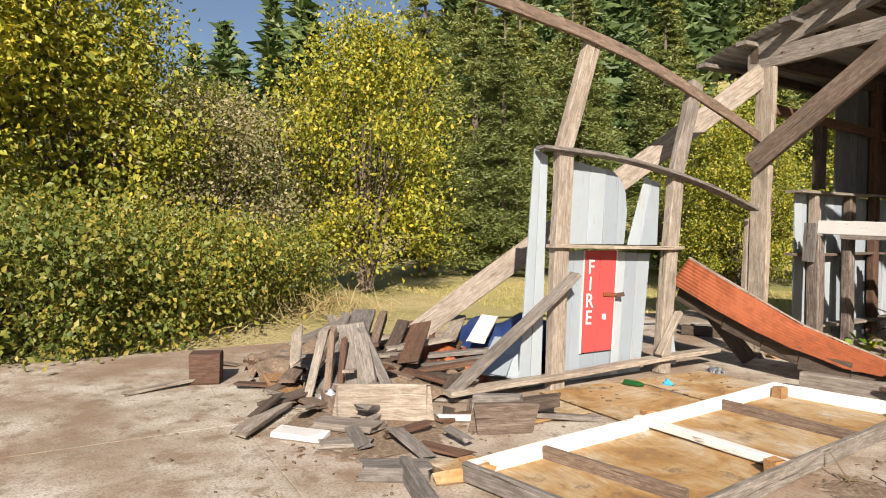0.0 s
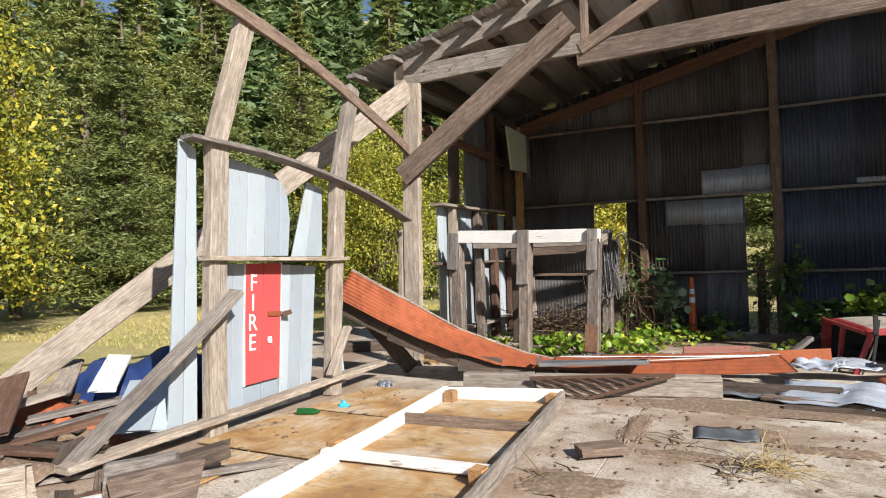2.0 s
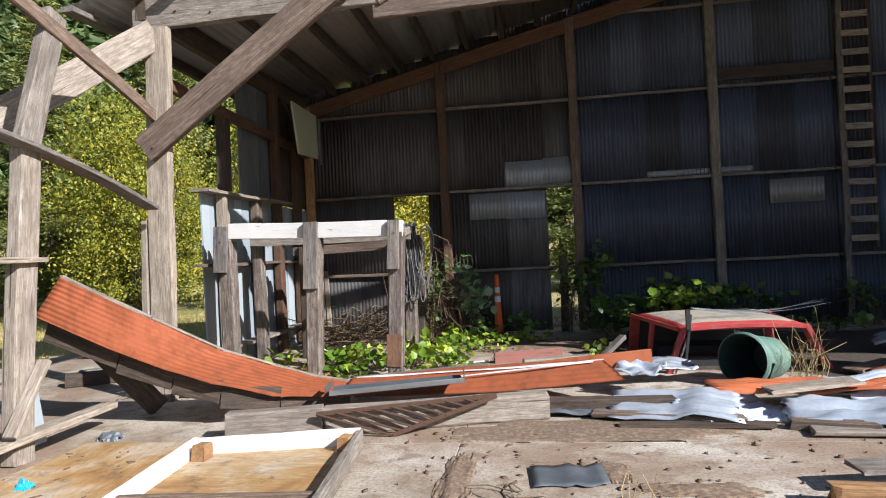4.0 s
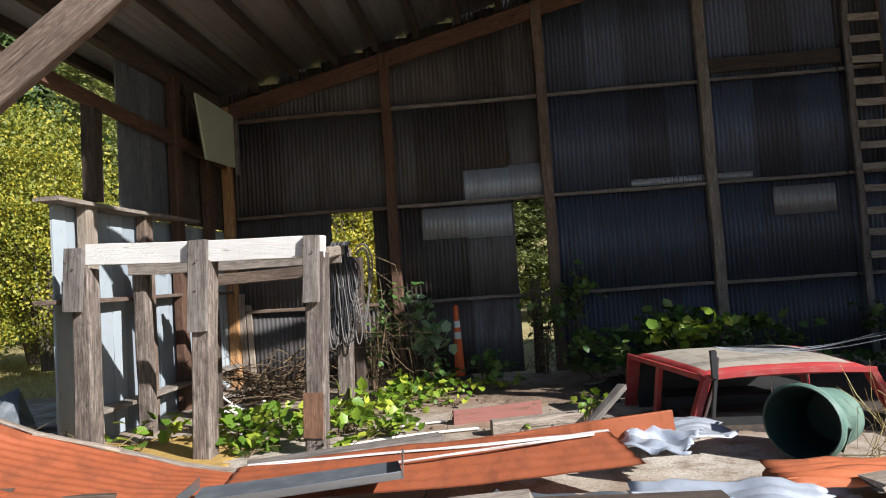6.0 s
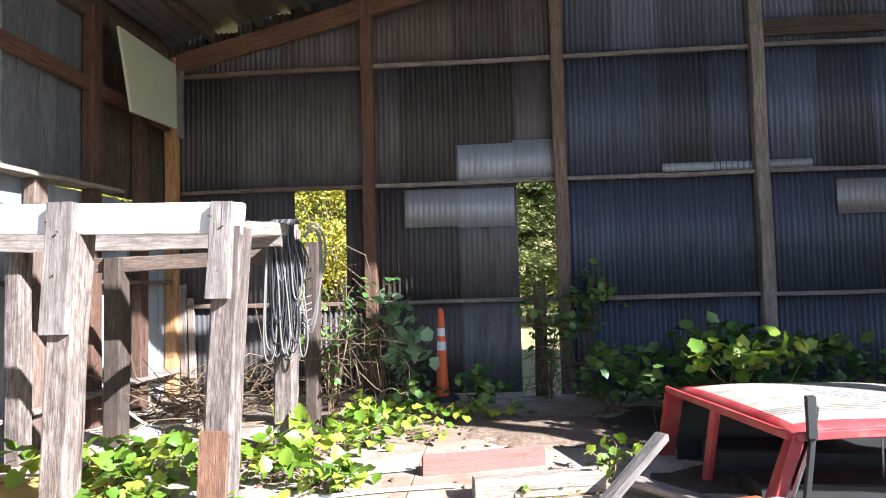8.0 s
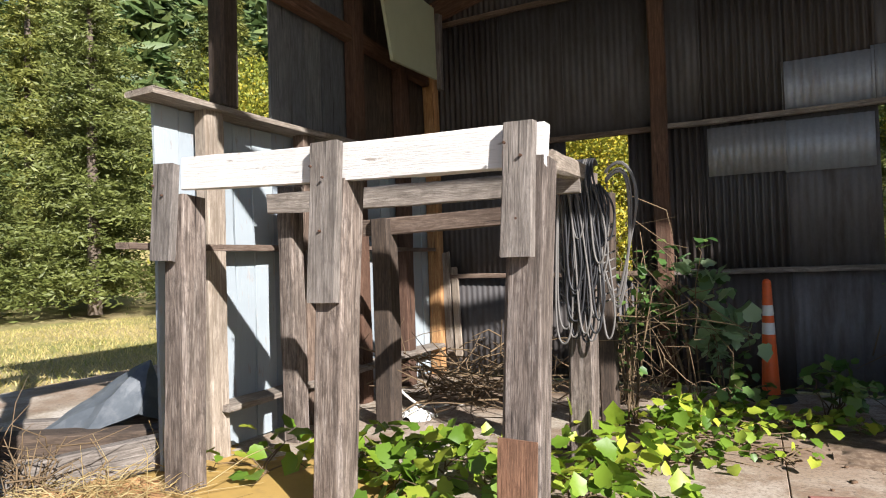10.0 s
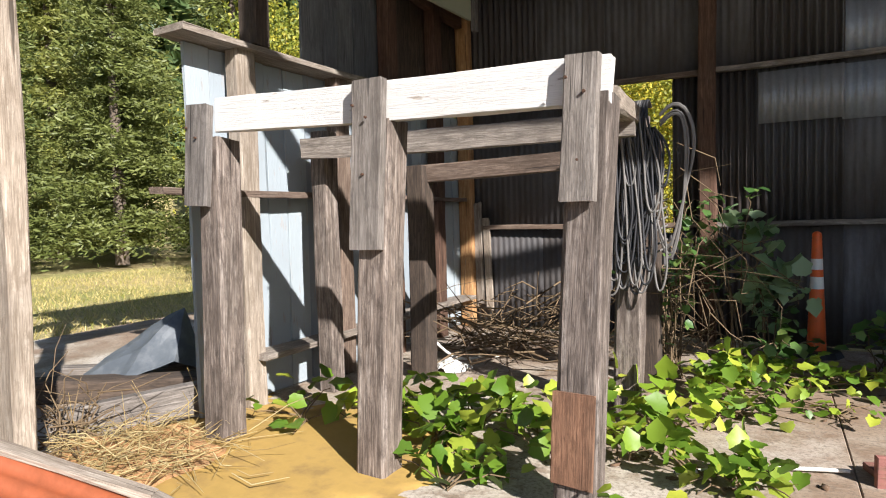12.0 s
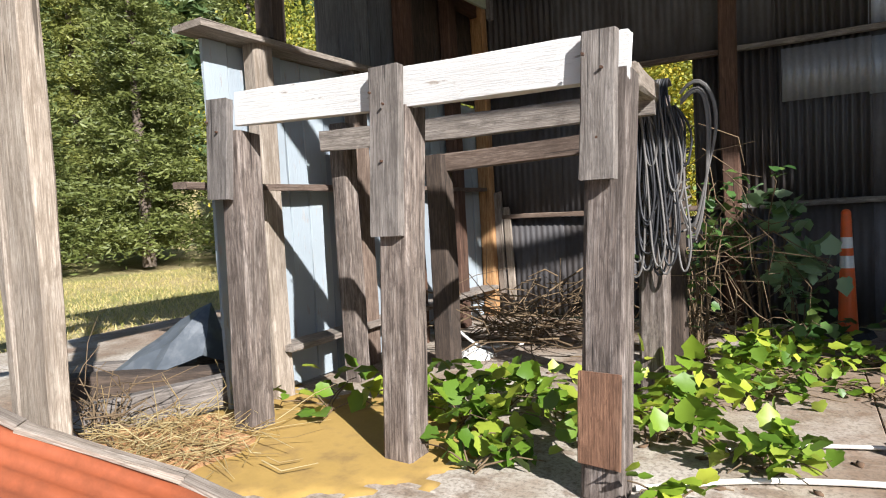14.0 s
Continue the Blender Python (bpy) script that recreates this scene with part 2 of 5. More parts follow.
def adopt(ob, parent):
    """Makes ob a part of parent and leaves it where it stands."""
    bpy.context.view_layer.update()
    ob.parent = parent
    ob.matrix_parent_inverse = parent.matrix_world.inverted()
    return ob


def part(name, bm, material, parent, label="", smooth=False):
    me = bpy.data.meshes.new(name)
    bm.to_mesh(me)
    bm.free()
    me.materials.append(material)
    if smooth:
        me.polygons.foreach_set("use_smooth", [True] * len(me.polygons))
    ob = new(name, me)
    if parent:
        ob.parent = parent
    return tagged(ob, label)


def empty(name, label, category, at=(0, 0, 0), group="", kind=""):
    ob = new(name)
    ob.location = at
    ob.empty_display_size = 0.1
    return tagged(ob, label, category, group, kind)


def frame_of(p0, p1, up=(0, 0, 1)):
    x = (Vector(p1) - Vector(p0)).normalized()
    u = Vector(up)
    y = u.cross(x)
    if y.length < 1e-3:
        y = Vector((0, 1, 0)).cross(x) if abs(x.y) < 0.9 else Vector((1, 0, 0)).cross(x)
    y.normalize()
    z = x.cross(y)
    m = Matrix((x, y, z)).transposed().to_4x4()
    m.translation = Vector(p0)
    return m


RNG = np.random.default_rng(7)


def timber_mesh(length, w, h, wear=0.004, sag=0.0, seg=None, ends=0.006, mat=None, taper=0.0, chew=0.0):
    """A sawn timber along x with chamfered, slightly uneven edges; w along y, h along z."""
    n = seg or max(2, min(14, int(length / 0.25)))
    c = min(w, h) * 0.09 + 0.0015
    ring = [(-1, -1, c, 0), (-1, -1, 0, c), (-1, 1, 0, -c), (-1, 1, c, 0), (1, 1, -c, 0), (1, 1, 0, -c), (1, -1, 0, c), (1, -1, -c, 0)]
    verts, faces = [], []
    ph = RNG.uniform(0, 6, 4)
    for i in range(n + 1):
        t = i / n
        k = 1 - taper * t
        dy = wear * 1.2 * math.sin(3.1 * t * length + ph[0]) + sag * 0.3 * math.sin(math.pi * t)
        dz = wear * 1.2 * math.sin(2.3 * t * length + ph[1]) - sag * math.sin(math.pi * t)
        jit = RNG.normal(0, wear * 0.5, (8, 2))
        cut = RNG.uniform(-1, 1, 8) * (ends + chew) if i in (0, n) else np.zeros(8)
        for j, (sy, sz, oy, oz) in enumerate(ring):
            verts.append((t * length + cut[j], sy * w / 2 * k + oy + jit[j, 0] + dy, sz * h / 2 * k + oz + jit[j, 1] + dz))
    for i in range(n):
        for j in range(8):
            a, b = i * 8 + j, i * 8 + (j + 1) % 8
            faces.append((a, b, b + 8, a + 8))
    faces.append(tuple(range(7, -1, -1)))
    faces.append(tuple(n * 8 + j for j in range(8)))
    return mesh_of("timber", verts, [f[::-1] for f in faces], mat)


def timber(name, p0, p1, w, h, mat, parent=None, up=(0, 0, 1), label="", category="", group="", kind="", **kw):
    """A timber from p0 to p1; w across, h in the direction of up."""
    length = (Vector(p1) - Vector(p0)).length
    ob = new(name, timber_mesh(length, w, h, mat=mat, **kw))
    ob.data.name = name
    ob.matrix_world = frame_of(p0, p1, up)
    if parent:
        adopt(ob, parent)
    return tagged(ob, label, category, group, kind)


def bolts(ob, spots, r=0.012):
    """Rusty bolt heads on a timber, at (x, y, z) of the timber's own axes, facing along y."""
    for x, y, z in spots:
        bm = bmesh.new()
        bmesh.ops.create_cone(bm, cap_ends=True, segments=8, radius1=r, radius2=r * 0.75, depth=0.02,
                              matrix=Matrix.Translation((x, y, z)) @ Matrix.Rotation(radians(90), 4, "X"))
        part("bolt", bm, IRON, ob)


def corrugated_mesh(w, h, mat, pitch=0.07, amp=0.008, rows=1, thick=0.0015, bend=None, ragged=0.0, cols=4, flute="x"):
    """A corrugated sheet in the xz plane, flutes along z, both faces and edges; bend(u, v) gives a shift of the point."""
    nx = max(4, int(w / pitch * cols))
    us = np.linspace(0, w, nx + 1)
    prof = amp * np.sin(2 * math.pi * us / pitch)
    verts, faces = [], []
    for side in (0, 1):
        for r in range(rows + 1):
            v = h * r / rows
            rag = RNG.uniform(-ragged, ragged, nx + 1) if r in (0, rows) else np.zeros(nx + 1)
            if side:
                rag = rag0[r]
            else:
                if r == 0:
                    rag0 = {}
                rag0[r] = rag
            for i, u in enumerate(us):
                p = Vector((u, prof[i] + (thick if side else 0), v + rag[i]))
                if bend:
                    p += Vector(bend(u / w, r / rows))
                verts.append(p)
    off = (nx + 1) * (rows + 1)
    for r in range(rows):
        for i in range(nx):
            a = r * (nx + 1) + i
            q = (a, a + 1, a + nx + 2, a + nx + 1)
            faces.append(q)
            faces.append(tuple(off + k for k in q[::-1]))
    for i in range(nx):
        faces.append((i, off + i, off + i + 1, i + 1))
        a = rows * (nx + 1) + i
        faces.append((a, a + 1, off + a + 1, off + a))
    for r in range(rows):
        a, b = r * (nx + 1), (r + 1) * (nx + 1)
        faces.append((a, b, off + b, off + a))
        faces.append((a + nx, off + a + nx, off + b + nx, b + nx))
    return mesh_of("sheet", verts, faces, mat, smooth=True)


def leaves(rng, centres, size, stretch=1.6, tilt=1.0, fold=0.25):
    """Diamond leaves, each two triangles folded along the rib. Returns verts and faces."""
    n = len(centres)
    a = rng.normal(0, 1, (n, 3))
    a[:, 2] *= tilt
    a /= np.linalg.norm(a, axis=1)[:, None] + 1e-9
    b = np.cross(a, rng.normal(0, 1, (n, 3)))
    b /= np.linalg.norm(b, axis=1)[:, None] + 1e-9
    c = np.cross(a, b)
    s = (size * rng.uniform(0.6, 1.3, n))[:, None]
    v = np.stack([centres - a * s * stretch / 2, centres + b * s / 2 + c * s * fold - a * s * 0.1, centres + a * s * stretch / 2,
                  centres - b * s / 2 + c * s * fold - a * s * 0.1], 1).reshape(-1, 3)
    k = np.arange(n)[:, None] * 4
    f = np.concatenate([k + [0, 1, 2], k + [0, 2, 3]], 0)
    return v, f


def quick_mesh(name, verts, faces, mat):
    """A mesh out of arrays of points and triangles."""
    me = bpy.data.meshes.new(name)
    nv, nf = len(verts), len(faces)
    me.vertices.add(nv)
    me.vertices.foreach_set("co", np.asarray(verts, np.float32).ravel())
    me.loops.add(nf * 3)
    me.loops.foreach_set("vertex_index", np.asarray(faces, np.int32).ravel())
    me.polygons.add(nf)
    me.polygons.foreach_set("loop_start", np.arange(0, nf * 3, 3, dtype=np.int32))
    me.materials.append(mat)
    me.update(calc_edges=True)
    me.validate()
    return me


def tubes(paths, sides=6):
    """Round limbs: each path is a list of (point, radius). Returns verts and triangles."""
    verts, faces = [], []
    for path in paths:
        base = len(verts)
        for i, (p, r) in enumerate(path):
            p = Vector(p)
            q = Vector(path[min(i + 1, len(path) - 1)][0]) - Vector(path[max(i - 1, 0)][0])
            m = frame_of((0, 0, 0), q if q.length > 1e-6 else (0, 0, 1))
            for k in range(sides):
                a = 2 * math.pi * k / sides
                verts.append(p + m.to_3x3() @ Vector((0, r * math.cos(a), r * math.sin(a))))
        for i in range(len(path) - 1):
            for k in range(sides):
                a, b = base + i * sides + k, base + i * sides + (k + 1) % sides
                faces += [(a, b, b + sides), (a, b + sides, a + sides)]
    return verts, faces
FRESH_RUSSET = wood("russet_stained_wood", (0.08, 0.038, 0.02), (0.20, 0.105, 0.062), (0.30, 0.17, 0.10), amount=0.5)
# Darker board colour with the shade of the upper side wall put in.
SHADE_BOARD = wood("shaded_grey_blue_boards", (0.09, 0.095, 0.10), (0.16, 0.175, 0.19), (0.22, 0.235, 0.25), amount=0.3)
IRON = plain("rusty_iron", (0.10, 0.055, 0.035), 0.8, 0.4, 0.4, 30)


def roof_z(x):
    """Underside of the roof sheets."""
    return 4.33 + 0.24 * (x + 2.5) if x < 7.0 else 4.33 + 0.24 * 9.5 - 0.24 * (x - 7.0)


# ---- ground ----
def hill_z(x, y):
    """Height of the hillside, steeper towards the north-west."""
    d = max(0.0, math.hypot(x + 4, y) - 26)
    a = math.degrees(math.atan2(y + 6, -x))
    steep = 0.10 + 0.42 * max(0.0, min(1.0, (a - 18) / 22)) * max(0.0, min(1.0, (125 - a) / 25))
    return min(70.0, d * steep) if -40 < a < 140 else 0.0


def ground():
    n = 90
    xs = np.sign(np.linspace(-1, 1, n)) * np.abs(np.linspace(-1, 1, n)) ** 2.4 * 400
    verts, faces = [], []
    for y in xs:
        for x in xs:
            verts.append((x, y, -0.09 + 0.03 * noise.noise((x * 0.7, y * 0.7, 0)) + hill_z(x, y)))
    for j in range(n - 1):
        for i in range(n - 1):
            a = j * n + i
            faces.append((a, a + 1, a + n + 1, a + n))
    ob = new("ground", mesh_of("ground", verts, faces, LAWN, smooth=True))
    return tagged(ob, "dry yellow lawn and forest floor rising to a hillside", "ground", kind="structure")


ground()
floor = empty("floor", "old cracked concrete slab with dirt, stains and debris", "floor", kind="structure")
for x0, x1 in ((-6.6, -2.765), (-2.76, 0.885), (0.89, 4.4), (4.405, 8.0), (8.005, 16.6)):
    for y0, y1 in ((-22, -16.205), (-16.2, -11.705), (-11.7, -6.305), (-6.3, -4.105), (-4.1, -0.02)):
        bm = bmesh.new()
        bmesh.ops.create_cube(bm, size=1, matrix=Matrix.Translation(((x0 + x1) / 2, (y0 + y1) / 2, -0.06)) @ Matrix.Diagonal((x1 - x0, y1 - y0, 0.12, 1)))
        bmesh.ops.bevel(bm, geom=bm.edges[:], offset=0.004, segments=1, affect="EDGES")
        part("slab", bm, CONCRETE, floor)

# ---- back wall ----
north = empty("wall_north", "tall barn wall of grey corrugated sheets on timber posts and girts", "wall", kind="structure")
GIRTS = (1.10, 2.52, 4.0, 5.42)
EDGES = (-2.66, -1.67, -0.98, -0.32, 0.36, 1.06, 1.76, 2.26, 2.95, 3.5, 4.05, 4.65, 5.3, 5.9, 6.5, 7.15, 7.8, 8.45, 9.1, 9.8, 10.5, 11.2, 11.9, 12.6, 13.3, 14.0, 14.7, 15.4, 16.5)
for i in range(len(EDGES) - 1):
    xa, xb = EDGES[i], EDGES[i + 1] + 0.02
    xm = (xa + xb) / 2
    top = roof_z(xm) + 0.15
    for r, (za, zb) in enumerate(((0.0, 1.12), (1.08, 2.54), (2.50, 4.02), (3.98, top))):
        if abs(xm + 0.65) < 0.2 and r in (0, 1):
            zb = 1.02 if r == 0 else zb
            if r == 1:
                continue
        if abs(xm - 2.0) < 0.2 and r in (0, 1):
            continue
        flat = i < 7 and (i * 7 + r * 3) % 5 in (0, 2, 3)
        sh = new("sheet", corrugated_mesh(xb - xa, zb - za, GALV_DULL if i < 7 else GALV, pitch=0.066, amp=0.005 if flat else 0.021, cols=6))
        sh.location = (xa, 0.09 + 0.004 * ((i + r) % 3), za)
        adopt(sh, north)
PATCHES = ((1.06, 1.76, 2.53, 2.99), (1.74, 2.24, 2.53, 3.02), (0.42, 1.08, 2.0, 2.46), (1.06, 1.75, 1.98, 2.45), (3.5, 4.55, 2.56, 2.66), (4.7, 5.2, 2.56, 2.66), (5.45, 6.3, 2.0, 2.4))
for xa, xb, za, zb in PATCHES:
    sh = new("patch_sheet", corrugated_mesh(xb - xa, zb - za, GALV_PALE, pitch=0.066, amp=0.008))
    sh.location = (xa, 0.072, za)
    tagged(adopt(sh, north), "paler galvanised patch sheet")
for x, m in ((0.0, RED_BROWN_WOOD), (2.3, BROWN_WOOD), (4.6, GREY_WOOD), (8.52, GREY_WOOD), (10.7, GREY_WOOD), (13.0, GREY_WOOD), (15.3, GREY_WOOD), (-2.5, FRESH_WOOD)):
    timber("post", (x, 0.0, 0.0), (x, 0.0, roof_z(x) - 0.1), 0.15, 0.12, m, north, up=(0, 1, 0))
for z in GIRTS:
    for xa, xb in zip((-2.4, 0.0, 2.3, 4.6, 6.45, 8.41, 10.7, 13.0), (0.0, 2.3, 4.6, 6.45, 8.41, 10.7, 13.0, 15.3)):
        if z < roof_z((xa + xb) / 2) - 0.1:
            timber("girt", (xa + 0.02, 0.035, z), (xb - 0.02, 0.035, z), 0.05, 0.05, BROWN_WOOD if xa < 0 else GREY_WOOD, north)
for k in range(5):
    xa = -2.5 + 2.4 * k
    if xa + 2.4 < 7.2:
        timber("rafter", (xa, 0.0, roof_z(xa) - 0.2), (xa + 2.45, 0.0, roof_z(xa + 2.45) - 0.2), 0.06, 0.24, RED_BROWN_WOOD, north)
for x, z0, z1, w in ((-2.36, 0.25, 1.36, 0.09), (-2.26, 0.2, 1.2, 0.08)):
    timber("corner_board", (x, 0.03, z0), (x - 0.02, 0.03, z1), w, 0.03, PALE_WOOD, north, up=(0, 1, 0), chew=0.03)
timber("header_board", (4.66, 0.0, 4.19), (6.48, 0.0, 4.19), 0.05, 0.2, DARK_WOOD, north)

ladder = empty("wall_ladder", "weathered wooden ladder nailed upright to the barn wall", "ladder", (6.74, -0.1, 0))
timber("rail", (6.54, -0.06, 0.0), (6.58, -0.06, 5.9), 0.09, 0.06, GREY_WOOD, ladder, up=(0, 1, 0))
timber("rail", (6.98, -0.06, 1.2), (7.02, -0.06, 5.9), 0.05, 0.05, DARK_WOOD, ladder, up=(0, 1, 0))
for k in range(16):
    z = 1.36 + 0.3 * k
    timber("rung", (6.57, -0.12, z + 0.01 * (k % 2)), (6.98, -0.12, z), 0.03, 0.1, PALE_WOOD, ladder)

# ---- roof ----
roof = empty("ceiling", "barn roof of grey sheets on dark rafters, with an unseen right front added to shade the floor", "roof", kind="structure")
for k in range(14):
    xa = -3.3 + k * 1.4
    xb = min(xa + 1.44, 17.2)
    # Beyond x = 7.5 the unseen front edge is stepped to shade the floor.
    y0 = -4.95 if xa < 4.0 else -4.4 if xa < 7.5 else -6.1 - 0.39 * (xa - 7.9)
    m = frame_of((xa, y0, roof_z(xa) + 0.12), (xb, y0, roof_z(xb) + 0.12), (0, 0, 1))
    me = corrugated_mesh((Vector((xb, 0, roof_z(xb))) - Vector((xa, 0, roof_z(xa)))).length, 0.25 - y0, ROOF_UNDER, pitch=0.11, amp=0.012, cols=3)
    ob = new("roof_sheet", me)
    ob.matrix_world = m @ Matrix.Rotation(radians(-90), 4, "X")
    adopt(ob, roof)
for k in range(24):
    x = -3.2 + 0.62 * k
    # Purlins follow the added forward roof on the right.
    timber("purlin", (x, -4.3 if x < 7.9 else -6.0 - 0.39 * (x - 7.9), roof_z(x) + 0.03), (x, -0.02, roof_z(x) + 0.03), 0.08, 0.14, DARK_WOOD, roof, seg=3)

# ---- front truss ----
truss = empty("front_truss", "heavy grey bolted timber truss across the open barn front", "truss", kind="structure")
Y = -4.75
timber("post", (-2.46, Y - 0.05, 0), (-2.36, Y - 0.05, 3.98), 0.26, 0.1, PALE_WOOD, truss, up=(0, 1, 0))
timber("post", (-2.63, Y - 0.04, 0), (-2.59, Y - 0.04, 1.93), 0.07, 0.12, PALE_WOOD, truss, up=(0, 1, 0))
ch = timber("bottom_chord", (-2.65, Y, 4.13), (0.1, Y, 4.13), 0.09, 0.26, GREY_WOOD, truss)
bolts(ch, [(0.5, -0.05, 0.02), (0.9, -0.05, -0.03), (1.45, -0.05, 0.04), (2.0, -0.05, 0)])
timber("bottom_chord", (0.0, Y + 0.02, 4.0), (6.6, Y + 0.02, 4.1), 0.09, 0.28, BROWN_WOOD, truss)
br = timber("brace", (-2.5, Y - 0.15, 2.67), (-0.05, Y - 0.15, 4.40), 0.09, 0.3, BROWN_WOOD, truss)
bolts(br, [(0.1, -0.05, -0.06), (2.4, -0.05, 0.08), (2.85, -0.05, 0)])
timber("top_chord", (-2.6, Y, 4.25), (6.9, Y, roof_z(6.9) - 0.1), 0.09, 0.26, GREY_WOOD, truss)
timber("web", (0.05, Y - 0.02, 4.05), (2.3, Y - 0.02, 5.2), 0.08, 0.16, BROWN_WOOD, truss)
timber("web", (0.1, Y + 0.03, 4.1), (0.1, Y + 0.03, 4.85), 0.08, 0.16, BROWN_WOOD, truss, up=(0, 1, 0))
timber("post", (6.4, Y + 0.1, 0), (6.4, Y + 0.1, 4.0), 0.2, 0.2, GREY_WOOD, truss, up=(0, 1, 0))
for k in range(7):
    x = -3.2 + k * 0.62
    timber("purlin_end", (x, Y - 0.32, roof_z(x) + 0.02), (x + 0.04, Y + 0.7, roof_z(x) + 0.03), 0.16, 0.06, GREY_WOOD, truss)

# ---- unseen walls, added to block light from the right ----
east = empty("wall_east", "unseen added side wall of grey sheets, blocks light from the right", "wall", kind="structure")
for k in range(12):
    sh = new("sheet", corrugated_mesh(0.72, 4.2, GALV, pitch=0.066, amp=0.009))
    sh.matrix_world = pose(16.5, -8.28 + 0.69 * k, 0, 0, 0, 90)
    adopt(sh, east)
south = empty("wall_south", "unseen added front wall of grey sheets, blocks light from the front", "wall", kind="structure")
for k in range(7):
    xa = 11.4 + 0.72 * k
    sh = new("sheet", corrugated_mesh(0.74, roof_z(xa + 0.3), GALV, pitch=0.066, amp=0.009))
    sh.location = (xa, -8.28, 0)
    adopt(sh, south)

# ---- side wall, standing part ----
west = empty("wall_west", "barn side wall of upright blue-white boards on studs", "wall", kind="structure")
y = -3.66
k = 0
while y < 0.0:
    w = 0.19 + 0.03 * (k % 3)
    timber("board", (-2.6 - 0.006 * (k % 2), y + w / 2, 0.02), (-2.6 - 0.006 * (k % 2), y + w / 2, 2.33), w - 0.006, 0.025, BLUE_WASH, west, up=(1, 0, 0))
    # SHADE_BOARD carries the shade of these upper boards in its colour.
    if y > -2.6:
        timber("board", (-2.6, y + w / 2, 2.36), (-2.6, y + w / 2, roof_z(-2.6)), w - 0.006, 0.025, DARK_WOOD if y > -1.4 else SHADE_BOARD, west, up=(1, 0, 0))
    y += w
    k += 1
timber("cap_board", (-2.52, -3.82, 2.35), (-2.5, -1.2, 2.37), 0.26, 0.04, PALE_WOOD, west)
timber("rail", (-2.5, -3.96, 1.42), (-2.5, -0.1, 1.42), 0.12, 0.04, BROWN_WOOD, west)
timber("rail", (-2.46, -3.3, 0.34), (-2.46, -0.1, 0.34), 0.2, 0.04, PALE_WOOD, west)
timber("rail", (-2.5, -4.7, 3.5), (-2.5, -0.1, 3.35), 0.08, 0.14, RED_BROWN_WOOD, west)
for y, z0, z1, m in ((-3.3, 0, 2.38, PALE_WOOD), (-1.54, 0, 4.2, RED_BROWN_WOOD), (-0.7, 0, 4.2, RED_BROWN_WOOD), (-2.3, 0, 2.38, BROWN_WOOD)):
    timber("stud", (-2.5, y, z0), (-2.5, y, z1), 0.16, 0.12, m, west, up=(1, 0, 0))
timber("stud", (-2.55, -3.1, 2.42), (-2.55, -3.1, 3.5), 0.15, 0.15, DARK_WOOD, west, up=(1, 0, 0))
timber("eave_plate", (-2.55, -4.8, 4.2), (-2.55, -0.1, 4.2), 0.12, 0.2, DARK_WOOD, west)

# ---- side wall, broken part with the red doors ----
fire = empty("wall_west_remnant", "broken leaning wall of blue-white boards with small red doors", "wall", kind="structure")
timber("post", (-2.42, -8.46, 0), (-2.42, -8.37, 2.62), 0.2, 0.12, PALE_WOOD, fire, up=(1, 0, 0))
timber("post", (-2.42, -8.37, 2.6), (-2.4, -7.96, 3.9), 0.2, 0.1, PALE_WOOD, fire, up=(1, 0, 0))
timber("post", (-2.42, -6.76, 0), (-2.42, -6.56, 2.4), 0.2, 0.12, PALE_WOOD, fire, up=(1, 0, 0))
timber("post", (-2.42, -6.56, 2.4), (-2.4, -6.22, 3.6), 0.2, 0.1, PALE_WOOD, fire, up=(1, 0, 0))
timber("top_plate", (-2.36, -10.2, 4.08), (-2.42, -4.75, 3.0), 0.05, 0.13, BROWN_WOOD, fire, sag=-0.2, seg=14)
timber("rail", (-2.38, -8.72, 2.6), (-2.38, -5.0, 2.04), 0.16, 0.04, GREY_WOOD, fire, sag=-0.14, seg=14)
timber("rail", (-2.38, -8.56, 1.55), (-2.38, -6.5, 1.53), 0.16, 0.04, PALE_WOOD, fire)
timber("rail", (-2.36, -9.85, 0.12), (-2.36, -5.8, 0.21), 0.16, 0.05, PALE_WOOD, fire)


def cut_board(name, x, outline, mat, thick=0.024, label=""):
    """An upright board of the broken wall, sawn or torn to an outline of (y, z) corners, with chamfered edges."""
    y0, z0 = outline[0]
    bm = bmesh.new()
    face = bm.faces.new([bm.verts.new((z - z0, y - y0, RNG.normal(0, 0.002))) for y, z in outline])
    ext = bmesh.ops.extrude_face_region(bm, geom=[face])
    for v in ext["geom"]:
        if isinstance(v, bmesh.types.BMVert):
            v.co.z += thick
    bmesh.ops.recalc_face_normals(bm, faces=bm.faces[:])
    bmesh.ops.bevel(bm, geom=bm.edges[:], offset=0.004, segments=1, affect="EDGES")
    ob = part(name, bm, mat, None, label)
    ob.matrix_world = Matrix(((0, 0, 1, x), (0, 1, 0, y0), (1, 0, 0, z0), (0, 0, 0, 1)))
    return adopt(ob, fire)


